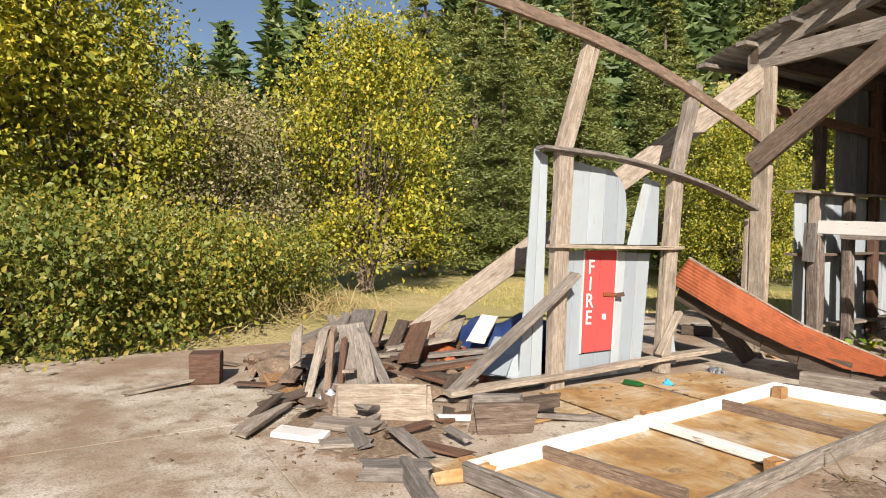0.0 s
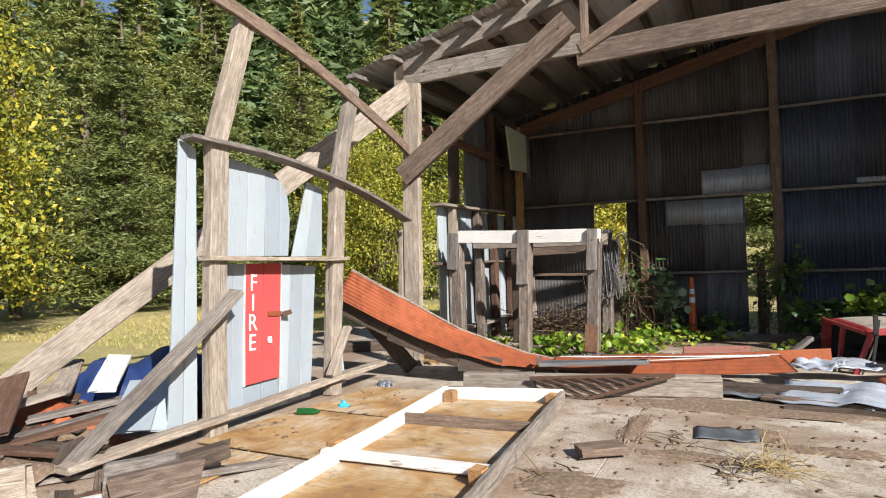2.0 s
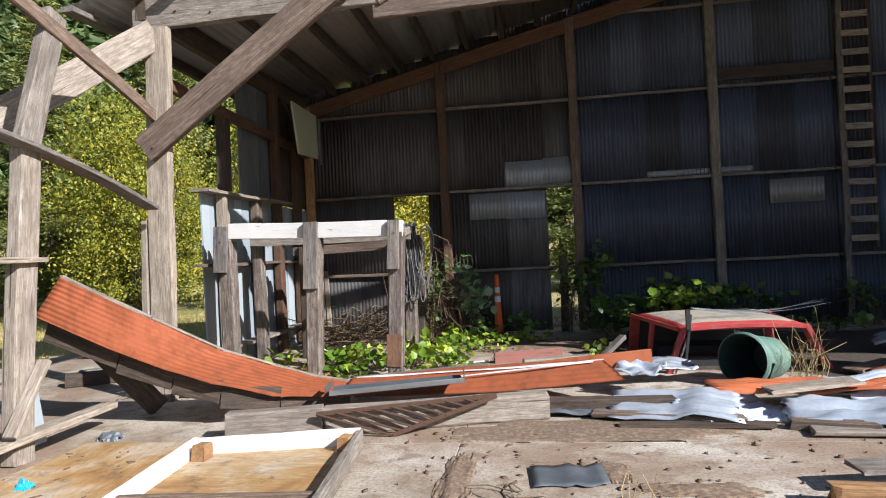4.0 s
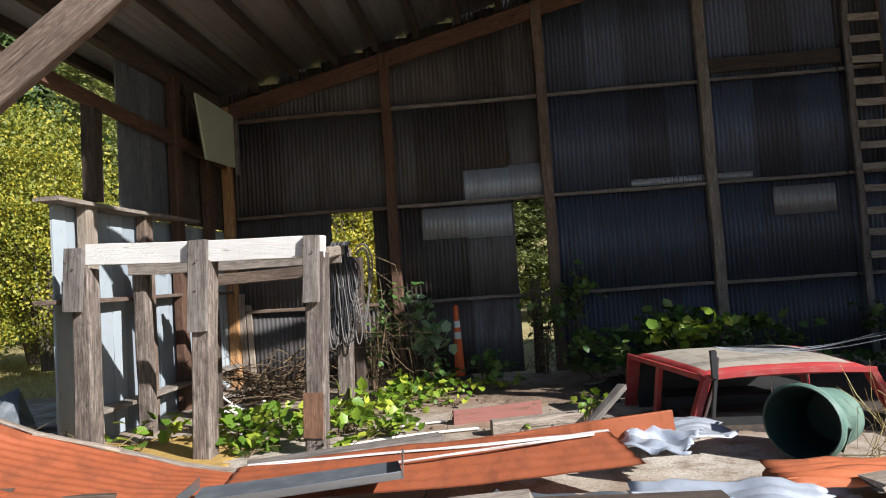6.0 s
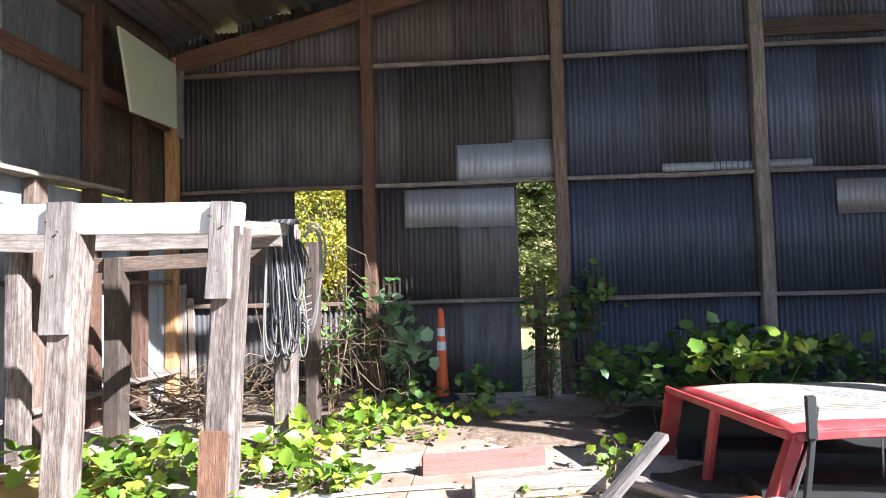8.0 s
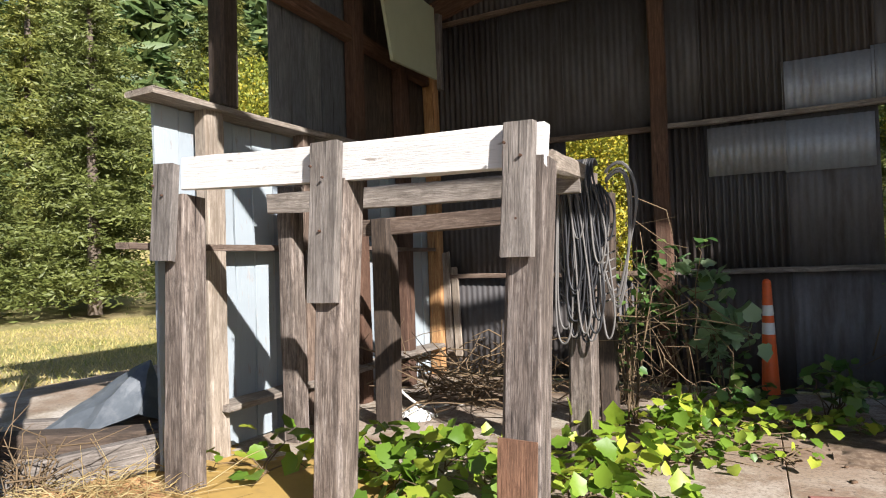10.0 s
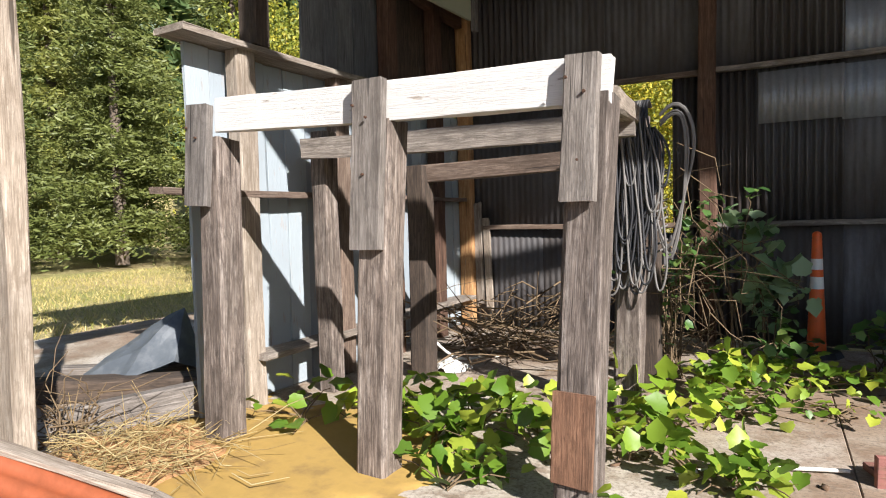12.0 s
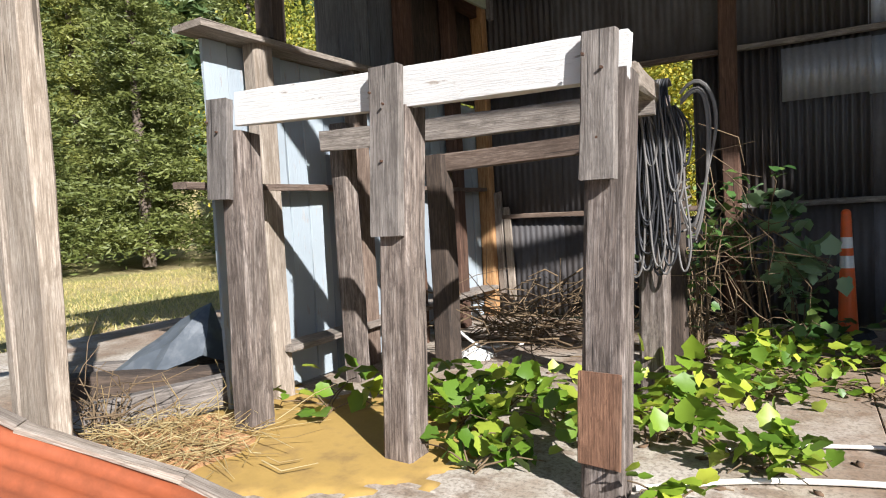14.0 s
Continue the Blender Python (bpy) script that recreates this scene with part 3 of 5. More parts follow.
for outline in (
        ((-8.88, 0.03), (-8.73, 0.03), (-8.61, 2.57), (-8.69, 2.60)), ((-8.72, 0.03), (-8.57, 0.03), (-8.51, 2.53), (-8.605, 2.57)),
        ((-8.47, 0.03), (-8.34, 0.03), (-8.27, 1.5), (-8.36, 1.5)), ((-8.335, 0.03), (-8.19, 0.03), (-8.11, 1.5), (-8.265, 1.5)), ((-8.185, 0.03), (-8.04, 0.03), (-7.96, 1.5), (-8.105, 1.5)),
        ((-8.035, 0.03), (-7.79, 0.03), (-7.785, 0.31), (-8.025, 0.31)), ((-7.785, 0.03), (-7.54, 0.03), (-7.535, 0.31), (-7.78, 0.31)),
        ((-8.19, 1.57), (-7.93, 1.57), (-7.88, 2.47), (-8.14, 2.51)), ((-7.925, 1.57), (-7.685, 1.57), (-7.64, 2.44), (-7.875, 2.47)),
        ((-7.68, 1.57), (-7.46, 1.57), (-7.43, 2.36), (-7.52, 2.42), (-7.635, 2.45)), ((-7.455, 1.57), (-7.33, 1.57), (-7.29, 1.95), (-7.31, 2.18), (-7.36, 2.29), (-7.425, 2.35)),
        ((-7.27, 1.56), (-7.06, 1.56), (-6.87, 2.36), (-6.98, 2.39), (-7.10, 2.05)), ((-7.055, 1.56), (-6.76, 1.56), (-6.73, 2.33), (-6.865, 2.36)),
        ((-7.53, 0.03), (-7.41, 0.03), (-7.30, 1.48), (-7.445, 1.48)), ((-7.405, 0.03), (-7.22, 0.03), (-7.1, 1.47), (-7.295, 1.47)), ((-7.215, 0.03), (-7.03, 0.03), (-6.88, 1.46), (-7.095, 1.46)),
        ((-6.66, 0.25), (-6.49, 0.25), (-6.41, 2.22), (-6.47, 2.32), (-6.6, 2.3)), ((-6.62, 0.05), (-6.36, 0.05), (-6.45, 0.6), (-6.6, 0.62))):
    cut_board("board", -2.532, outline, BLUE_WASH)
for outline in (((-8.02, 0.33), (-7.775, 0.33), (-7.715, 1.5), (-7.955, 1.5)), ((-7.77, 0.33), (-7.525, 0.33), (-7.455, 1.5), (-7.71, 1.5))):
    cut_board("red_door", -2.53, outline, RED_PAINT, 0.034, "red painted narrow board door")
timber("door_edge", (-2.515, -8.026, 0.33), (-2.515, -7.962, 1.5), 0.014, 0.05, WHITE_PAINT, fire, up=(1, 0, 0), seg=2)
timber("door_edge", (-2.515, -7.518, 0.33), (-2.515, -7.448, 1.5), 0.014, 0.05, WHITE_PAINT, fire, up=(1, 0, 0), seg=2)
timber("brace", (-2.42, -9.78, 0.09), (-2.28, -8.30, 1.25), 0.05, 0.17, GREY_WOOD, fire, up=(1, 0, 0))
timber("brace", (-2.3, -6.95, 0.25), (-2.3, -6.6, 0.75), 0.04, 0.1, PALE_WOOD, fire, up=(1, 0, 0))
timber("fallen_rafter", (-4.9, -9.0, 0.2), (-2.4, -4.8, 3.92), 0.09, 0.3, PALE_WOOD, label="long fallen pale timber propped from the ground to a post", category="timber")

# ---- pen ----
pen = empty("post_pen", "pen frame of rough grey posts with white painted cross beams", "pen", (-1.2, -3.4, 0))
for x, cap in ((-2.26, 1.33), (-1.13, 1.09), (-0.115, 1.28)):
    timber("post", (x - (0.04 if x > -0.5 else 0.01) + (0.1 if x < -2 else 0), -3.84, 0), (x + 0.03, -3.74, 1.70), 0.17, 0.17, ROUGH_POST, pen, up=(0, 1, 0))
    cb = timber("cap_block", (x, -3.89, cap), (x + 0.02, -3.86, 1.88 if x < -0.5 else 1.845), 0.17 if x < -0.5 else 0.14, 0.05, GREY_WOOD, pen, up=(0, 1, 0))
    for dx, dz in ((-0.04, 0.1), (0.03, 0.16), (0.0, 0.42)):
        bm = bmesh.new()
        bmesh.ops.create_cone(bm, cap_ends=True, segments=8, radius1=0.007, radius2=0.006, depth=0.012,
                              matrix=cb.matrix_world.inverted() @ Matrix.Translation((x + dx, -3.912 + 0.02 * dz, 1.86 - dz)) @ Matrix.Rotation(radians(90), 4, "X"))
        part("nail", bm, IRON, cb)
timber("patch_board", (-0.15, -3.925, 0.15), (-0.137, -3.907, 0.52), 0.172, 0.02, FRESH_RUSSET, pen, up=(0, 1, 0), label="russet stained patch with nail holes")
timber("white_beam", (-2.16, -3.80, 1.825), (0.0, -3.80, 1.745), 0.05, 0.19, WHITE_PAINT, pen)
timber("post", (-0.24, -2.45, 0), (-0.18, -2.45, 1.80), 0.16, 0.16, ROUGH_POST, pen, up=(0, 1, 0))
timber("post", (-0.22, -1.72, 0), (-0.2, -1.72, 1.74), 0.12, 0.12, DARK_WOOD, pen, up=(0, 1, 0))
timber("post", (-2.28, -2.75, 0), (-2.28, -2.75, 1.86), 0.14, 0.14, ROUGH_POST, pen, up=(0, 1, 0))
timber("post", (-1.82, -2.2, 0), (-1.82, -2.2, 1.62), 0.16, 0.16, DARK_WOOD, pen, up=(0, 1, 0))
timber("cross_beam", (-2.3, -2.95, 1.72), (-0.1, -2.85, 1.70), 0.05, 0.14, GREY_WOOD, pen)
timber("cross_beam", (-2.0, -2.2, 1.56), (-0.1, -2.2, 1.60), 0.05, 0.13, BROWN_WOOD, pen)
timber("side_beam", (-0.05, -3.7, 1.70), (-0.2, -2.3, 1.80), 0.1, 0.1, PALE_WOOD, pen)

# ---- platform and ground timbers ----
plat = empty("floor_panel", "fallen framed panel of plywood with white and green edge boards", "panel", (-0.4, -8.5, 0))
A, B, C, D = (-0.72, -10.70), (-1.05, -6.62), (0.15, -6.42), (0.5, -10.4)
bm = bmesh.new()
vs = [bm.verts.new((x, y, z)) for z in (0.012, 0.03) for x, y in (A, B, C, D)]
for f in ((3, 2, 1, 0), (4, 5, 6, 7), (0, 1, 5, 4), (1, 2, 6, 5), (2, 3, 7, 6), (3, 0, 4, 7)):
    bm.faces.new([vs[i] for i in f])
part("plywood", bm, PLYWOOD, None).parent = None
adopt(bpy.data.objects["plywood"], plat)
timber("edge_board", (*A, 0.08), (*B, 0.08), 0.045, 0.13, WHITE_PAINT, plat)
timber("edge_board", (*B, 0.08), (*C, 0.08), 0.045, 0.13, WHITE_PAINT, plat)
timber("edge_board", (*C, 0.08), (*D, 0.08), 0.045, 0.13, GREY_WOOD, plat)
timber("edge_board", (*D, 0.08), (*A, 0.08), 0.045, 0.13, GREY_WOOD, plat)
timber("joist", (-0.83, -10.0, 0.07), (0.26, -9.7, 0.07), 0.045, 0.1, BROWN_WOOD, plat)
timber("joist", (-1.0, -8.75, 0.08), (0.3, -8.65, 0.08), 0.09, 0.06, WHITE_PAINT, plat)
timber("joist", (-0.97, -7.65, 0.07), (0.2, -7.55, 0.07), 0.045, 0.1, BROWN_WOOD, plat)
sill = empty("sill_timber", "long pale squared timber in two lengths lying on the slab", "timber", (0.3, -5.8, 0))
timber("beam", (-1.02, -6.205, 0.12), (-0.27, -6.03, 0.12), 0.16, 0.22, PALE_WOOD, sill)
timber("beam", (-0.26, -6.028, 0.115), (1.53, -5.62, 0.105), 0.16, 0.215, PALE_WOOD, sill, chew=0.03)
for x, y in ((-0.99, -8.62), (-0.80, -10.62), (0.08, -6.55), (-0.93, -6.75), (0.26, -8.8)):
    timber("corner_block", (x, y - 0.05, 0.075), (x + 0.01, y + 0.05, 0.075), 0.1, 0.13, FRESH_WOOD, plat, seg=2, label="short orange-brown block")

# ---- plants ----
CONIFER = leaf_mat("conifer_needles", (0.105, 0.125, 0.028), (0.18, 0.205, 0.05), (0.28, 0.30, 0.095))
FAR_CONIFER = leaf_mat("far_conifer_needles", (0.07, 0.12, 0.045), (0.115, 0.175, 0.06), (0.19, 0.235, 0.085))
MAPLE = leaf_mat("yellow_green_leaves", (0.154, 0.187, 0.022), (0.286, 0.297, 0.033), (0.55, 0.44, 0.044))
SHRUB = leaf_mat("grey_green_leaves", (0.15, 0.15, 0.07), (0.24, 0.22, 0.12), (0.36, 0.33, 0.20))
BRAMBLE = leaf_mat("bramble_leaves", (0.096, 0.132, 0.024), (0.204, 0.228, 0.036), (0.456, 0.336, 0.06))


def conifer(seed, h, r):
    rng = np.random.default_rng(seed)
    trunk = tubes([[((0, 0, 0), h * 0.016), ((0, 0, h * 0.5), h * 0.01), ((0, 0, h), 0.01)]], 7)
    cs = []
    z = h * 0.06
    while z < h * 0.99:
        k = 1 - z / h
        reach = r * (k ** 0.8) * rng.uniform(0.75, 1.1) + 0.12
        for _ in range(int(5 + 4 * k)):
            a = rng.uniform(0, 2 * math.pi)
            ln = reach * rng.uniform(0.6, 1.1)
            n = int(36 + 165 * ln / r)
            t = rng.uniform(0.12, 1, n)
            side = rng.normal(0, 0.16, n) * ln * (0.4 + t)
            zz = z - 0.22 * ln * t ** 1.5 + 0.12 * ln * t + rng.normal(0, 0.05 * ln, n) - np.abs(side) * 0.3
            cs.append(np.stack([np.cos(a) * ln * t - np.sin(a) * side, np.sin(a) * ln * t + np.cos(a) * side, zz], 1))
        z += h * 0.022 + 0.02
    cs = np.concatenate(cs)
    return trunk, leaves(rng, cs, h * 0.0045, 3.6, 0.45, 0.1)


def broadleaf(seed, h, r, n, size, clumps=50, low=0.15):
    rng = np.random.default_rng(seed)
    paths, cs = [], []
    for _ in range(max(4, clumps // 5)):
        a, rr = rng.uniform(0, 6.28), r * rng.uniform(0.2, 0.8)
        top = (math.cos(a) * rr, math.sin(a) * rr, h * rng.uniform(0.5, 0.95))
        paths.append([((rng.normal(0, 0.08), rng.normal(0, 0.08), 0), h * 0.012), ((top[0] * 0.35, top[1] * 0.35, top[2] * 0.45), h * 0.008), (top, h * 0.002)])
    for _ in range(clumps):
        a = rng.uniform(0, 6.28)
        z = rng.uniform(low, 1.0)
        rr = r * math.sqrt(rng.uniform(0.05, 1)) * math.sqrt(max(0.05, 1 - ((z - 0.45) / 0.6) ** 2))
        s = r * rng.uniform(0.10, 0.22)
        cs.append(rng.normal(0, 1, (n // clumps, 3)) * (s, s, s * 0.8) + (math.cos(a) * rr, math.sin(a) * rr, h * z))
    return tubes(paths, 6), leaves(rng, np.concatenate(cs), size)


def tree(name, made, mat, label, category="tree", group=""):
    trunk, crown = made
    ob = empty(name, label, category, group=group)
    t = new("trunk", quick_mesh("trunk", *trunk, BARK))
    c = new("crown", quick_mesh("crown", *crown, mat))
    t.parent = c.parent = ob
    return ob


def spread(first, spots, seed=1):
    rng = random.Random(seed)
    for i, (x, y, z, s) in enumerate(spots):
        m = pose(x, y, z, 0, 0, rng.uniform(0, 360)) @ Matrix.Diagonal((s, s, s * rng.uniform(0.9, 1.15), 1))
        if i == 0:
            first.matrix_basis = m
        else:
            c = copy_thing(first, Matrix())
            c.matrix_basis = m


con_a = tree("conifer_tree", conifer(3, 14, 3.2), CONIFER, "tall dark green conifer with drooping boughs behind the lawn", group="conifers")
spread(con_a, [(-20, -0.5, 0, 0.9), (-18.5, 2.5, 0, 0.95), (-23, 4, 0, 1.1), (-17.5, 6, 0, 0.95), (-21, 8.5, 0, 1.1), (-16.5, 10, 0, 1.0), (-19, 13, 0, 1.1), (-14, 14, 0, 1.0), (-10, 15, 0, 1.0), (-5, 17, 0, 1.0), (2.6, 12, 0, 0.8), (4.6, 11, 0, 0.7), (8, 17, 0, 1.0), (-26, 9, 0, 1.2), (-25, -3.5, 0, 0.62), (-27, -7, 0, 0.6), (-28, -11, 0, 0.7), (-26, -15, 0, 0.85), (-24, -19, 0, 0.9)], 2)
map_a = tree("maple_tree", broadleaf(5, 7.5, 2.6, 22000, 0.085, 110), MAPLE, "yellow-green broadleaf tree in early autumn colour", group="broadleaf trees")
spread(map_a, [(-14.5, -5.5, 0, 1.0), (-8.4, 3.8, 0, 0.6), (-12.5, -15.5, 0, 1.2), (-13.5, -12.8, 0, 0.95), (-17, -9.5, 0, 0.8), (-10, 5.5, 0, 0.8), (-7, 9.5, 0, 0.9), (-3, 11, 0, 0.8), (6.0, 12.5, 0, 0.9), (-0.6, 13.5, 0, 0.9), (7, 12, 0, 0.9)], 3)
shr = tree("grey_shrub", broadleaf(8, 5.5, 2.4, 12000, 0.065, 80), SHRUB, "grey-green willow shrub with bare twigs", "shrub", group="shrubs")
spread(shr, [(-13.5, -10.5, 0, 1.0), (-16, -8, 0, 1.1)], 4)
bra = tree("bramble_hedge", broadleaf(9, 1.7, 2.0, 14000, 0.06, 90, 0.0), BRAMBLE, "dense blackberry thicket at the slab's edge", "bramble", group="brambles")
spread(bra, [(-8, -13.5, -0.1, 1.0), (-9.5, -11.5, -0.1, 1.0), (-11.5, -9.5, -0.1, 0.9), (-8, -16, -0.1, 1.1), (-11.5, -13, -0.1, 1.2)], 5)


def far_woods():
    rng = np.random.default_rng(12)
    trunk, (v, f) = conifer(21, 16, 3.0)
    keep = rng.random(len(v) // 4) < 0.04
    idx = np.where(keep)[0]
    q = v.reshape(-1, 4, 3)[idx]
    q = (q - q.mean(1, keepdims=True)) * 7.0 + q.mean(1, keepdims=True)
    n = len(q)
    vs, fs = [], []
    base = 0
    tri = np.concatenate([np.arange(n)[:, None] * 4 + [0, 1, 2], np.arange(n)[:, None] * 4 + [0, 2, 3]])
    for _ in range(520):
        a = rng.uniform(radians(35), radians(215))
        d = rng.uniform(34, 130)
        x, y = -4 + d * math.cos(a), d * math.sin(a)
        s = rng.uniform(0.7, 1.3)
        b = rng.uniform(0, 6.28)
        p = q.reshape(-1, 3) * s
        p = np.stack([p[:, 0] * math.cos(b) - p[:, 1] * math.sin(b), p[:, 0] * math.sin(b) + p[:, 1] * math.cos(b), p[:, 2]], 1)
        vs.append(p + (x, y, hill_z(x, y) - 0.3))
        fs.append(tri + base)
        base += len(p)
    ob = new("far_woods", quick_mesh("far_woods", np.concatenate(vs), np.concatenate(fs), FAR_CONIFER))
    tagged(ob, "dense conifer forest on the far hillside", "forest", kind="stuff")


far_woods()


# ---- things on the floor of the barn ----
TRUCK_RED = plain("faded_red_car_paint", (0.42, 0.05, 0.05), 0.45, 0.0, 0.2, 9, (0.32, 0.14, 0.11), 0.6)
ROOF_DUST = plain("dusty_beige_car_roof", (0.36, 0.32, 0.26), 0.9, 0.0, 0.2, 6, (0.18, 0.15, 0.10), 0.7)
BLACK_TRIM = plain("black_rubber_trim", (0.02, 0.02, 0.02), 0.6)
CHROME = plain("dull_chrome", (0.5, 0.5, 0.5), 0.3, 0.9, 0.1)
BIN_GREEN = plain("sun_faded_teal_plastic", (0.11, 0.20, 0.16), 0.55, 0.0, 0.15, 5, (0.21, 0.28, 0.22), 0.6)
# Darker copy of the bin plastic; the shade inside is in the colour.
BIN_SHADED = plain("shaded_inside_teal_plastic", (0.010, 0.030, 0.026), 0.6, 0.0, 0.2, 5, (0.03, 0.028, 0.02), 0.5)
ORANGE = plain("orange_cone_plastic", (0.80, 0.13, 0.02), 0.5, 0.0, 0.15, 6, (0.5, 0.12, 0.04), 0.6)
BAND = plain("white_reflective_band", (0.75, 0.75, 0.72), 0.4, 0.0, 0.1)
CABLE_BLACK = plain("black_cable", (0.03, 0.03, 0.033), 0.55)
CABLE_GREY = plain("grey_cable", (0.15, 0.14, 0.13), 0.6)
PVC = plain("white_plastic_pipe", (0.75, 0.73, 0.68), 0.5, 0.0, 0.1, 6, (0.45, 0.38, 0.28), 0.6)
STRAW = leaf_mat("dry_straw", (0.30, 0.20, 0.08), (0.50, 0.38, 0.18), (0.62, 0.52, 0.30), 0.8)
VINE = leaf_mat("vine_leaves", (0.09, 0.18, 0.018), (0.22, 0.34, 0.032), (0.42, 0.47, 0.06), 0.45)
VINE_DARK = leaf_mat("bramble_vine_leaves", (0.0473, 0.115, 0.027), (0.0945, 0.189, 0.0405), (0.189, 0.27, 0.0675), 0.45)
VINE_PALE = leaf_mat("pale_backed_leaves", (0.16, 0.27, 0.13), (0.27, 0.40, 0.22), (0.38, 0.50, 0.32), 0.5)
STEM = plain("dry_vine_stems", (0.16, 0.11, 0.06), 0.9, 0, 0.4, 12)
LAWN_BLADE = leaf_mat("lawn_blades", (0.20, 0.24, 0.05), (0.50, 0.42, 0.17), (0.62, 0.52, 0.26), 0.7)
SAWDUST = plain("yellow_moss_and_sawdust", (0.42, 0.27, 0.07), 0.95, 0.0, 0.35, 5, (0.22, 0.14, 0.05), 0.7)
TARP_BLUE = plain("dark_blue_tarpaulin", (0.012, 0.03, 0.11), 0.5, 0, 0.3, 6)
GREY_SHEET = plain("dull_grey_tin", (0.11, 0.125, 0.14), 0.5, 0.2, 0.3, 7, (0.20, 0.21, 0.22), 0.5)
# Rotten litter, its colour taken darker to include the shade at the back right.
SHADE_LITTER = plain("shade_darkened_litter", (0.055, 0.042, 0.032), 0.95, 0, 0.5, 22, (0.12, 0.085, 0.055), 0.7)
DIRT = plain("dark_crumbly_dirt", (0.17, 0.115, 0.075), 0.95, 0, 0.5, 30, (0.30, 0.23, 0.16), 0.8)
CHIPS = plain("bark_and_wood_chips", (0.14, 0.085, 0.05), 0.95, 0, 0.5, 40)
SIGN_MAT = plain("pale_green_sign_board", (0.42, 0.44, 0.30), 0.7, 0, 0.15, 3)
WHITE_LETTER = plain("white_letter_paint", (0.85, 0.84, 0.8), 0.6, 0, 0.08, 20)
GLASS_GREEN = plain("green_glass_bottle", (0.01, 0.07, 0.015), 0.12)
BLUE_PLASTIC = plain("bright_blue_plastic", (0.02, 0.33, 0.55), 0.4)


def cab():
    """Roof and pillars of a pickup cab, sunk to the window line."""
    ob = empty("truck_cab", "faded red pickup cab roof sunk in the debris, windows gone", "truck cab", (3.7, -3.2, 0))
    n, m = 14, 10
    verts, faces = [], []

    def spot(u, v, lift):
        x = 3.10 + 1.30 * u - 0.28 * v * (1 - u) - 0.05 * v
        y = -3.74 + 1.15 * v
        crown = 0.075 * (1 - (2 * u - 1) ** 4) * (1 - 0.8 * (2 * v - 1) ** 4)
        return x, y, 0.47 + 0.05 * v + crown + lift

    for lift in (0.035, 0.0):
        for j in range(m + 1):
            for i in range(n + 1):
                verts.append(spot(i / n, j / m, lift))
    off = (n + 1) * (m + 1)
    idx = []
    for j in range(m):
        for i in range(n):
            a = j * (n + 1) + i
            q = (a, a + 1, a + n + 2, a + n + 1)
            edge = i in (0, n - 1) or j in (0, m - 1)
            faces += [q, tuple(off + k for k in q[::-1])]
            idx += [1 if edge else 0, 1]
    for i in range(n):
        faces += [(i, off + i, off + i + 1, i + 1), (m * (n + 1) + i + 1, off + m * (n + 1) + i + 1, off + m * (n + 1) + i, m * (n + 1) + i)]
        idx += [1, 1]
    for j in range(m):
        a = j * (n + 1)
        faces += [(a + n + 1, off + a + n + 1, off + a, a), (a + n, off + a + n, off + a + 2 * n + 1, a + 2 * n + 1)]
        idx += [1, 1]
    r = new("roof_panel", mesh_of("roof_panel", verts, faces, [ROOF_DUST, TRUCK_RED], True, idx))
    adopt(r, ob)
    for p0, p1, w, h in (((2.97, -3.68, 0.0), (3.14, -3.70, 0.5), 0.12, 0.06), ((4.62, -3.66, 0.0), (4.38, -3.70, 0.5), 0.1, 0.06),
                         ((2.80, -2.35, 0.0), (2.80, -2.66, 0.53), 0.12, 0.07), ((4.5, -2.35, 0.0), (4.35, -2.66, 0.53), 0.12, 0.07),
                         ((2.88, -3.0, 0.0), (2.93, -3.1, 0.5), 0.05, 0.05)):
        adopt(timber("pillar", p0, p1, w, h, TRUCK_RED, wear=0.002), ob)
    timber("gutter", (3.11, -3.77, 0.5), (4.40, -3.77, 0.5), 0.03, 0.045, TRUCK_RED, r, wear=0.001, sag=-0.03)
    timber("gutter", (3.08, -3.75, 0.5), (2.76, -2.62, 0.55), 0.03, 0.045, TRUCK_RED, r, wear=0.001)
    timber("trim", (3.03, -3.74, 0.02), (3.2, -3.76, 0.5), 0.018, 0.018, CHROME, ob, wear=0.001)
    timber("trim", (3.12, -3.8, 0.1), (3.2, -3.8, 0.66), 0.03, 0.03, BLACK_TRIM, ob, wear=0.001)
    timber("mirror_post", (3.17, -3.82, 0.5), (3.17, -3.82, 0.72), 0.05, 0.03, BLACK_TRIM, ob, wear=0.001)
    timber("window_rod", (3.8, -3.3, 0.05), (3.76, -3.4, 0.5), 0.012, 0.012, CHROME, ob, wear=0.0005)
    timber("window_rod", (4.15, -3.2, 0.1), (4.1, -3.3, 0.5), 0.012, 0.012, CHROME, ob, wear=0.0005)
    timber("dashboard", (3.05, -3.3, 0.08), (4.4, -3.3, 0.08), 0.3, 0.14, BLACK_TRIM, ob)
    # Added black fill at the rear, standing for the shade inside the cab.
    timber("back_panel", (2.85, -2.5, 0.25), (4.4, -2.5, 0.25), 0.03, 0.5, BLACK_TRIM, ob)
    timber("seat", (3.0, -2.75, 0.1), (4.35, -2.75, 0.1), 0.35, 0.2, BLACK_TRIM, ob)
    return ob


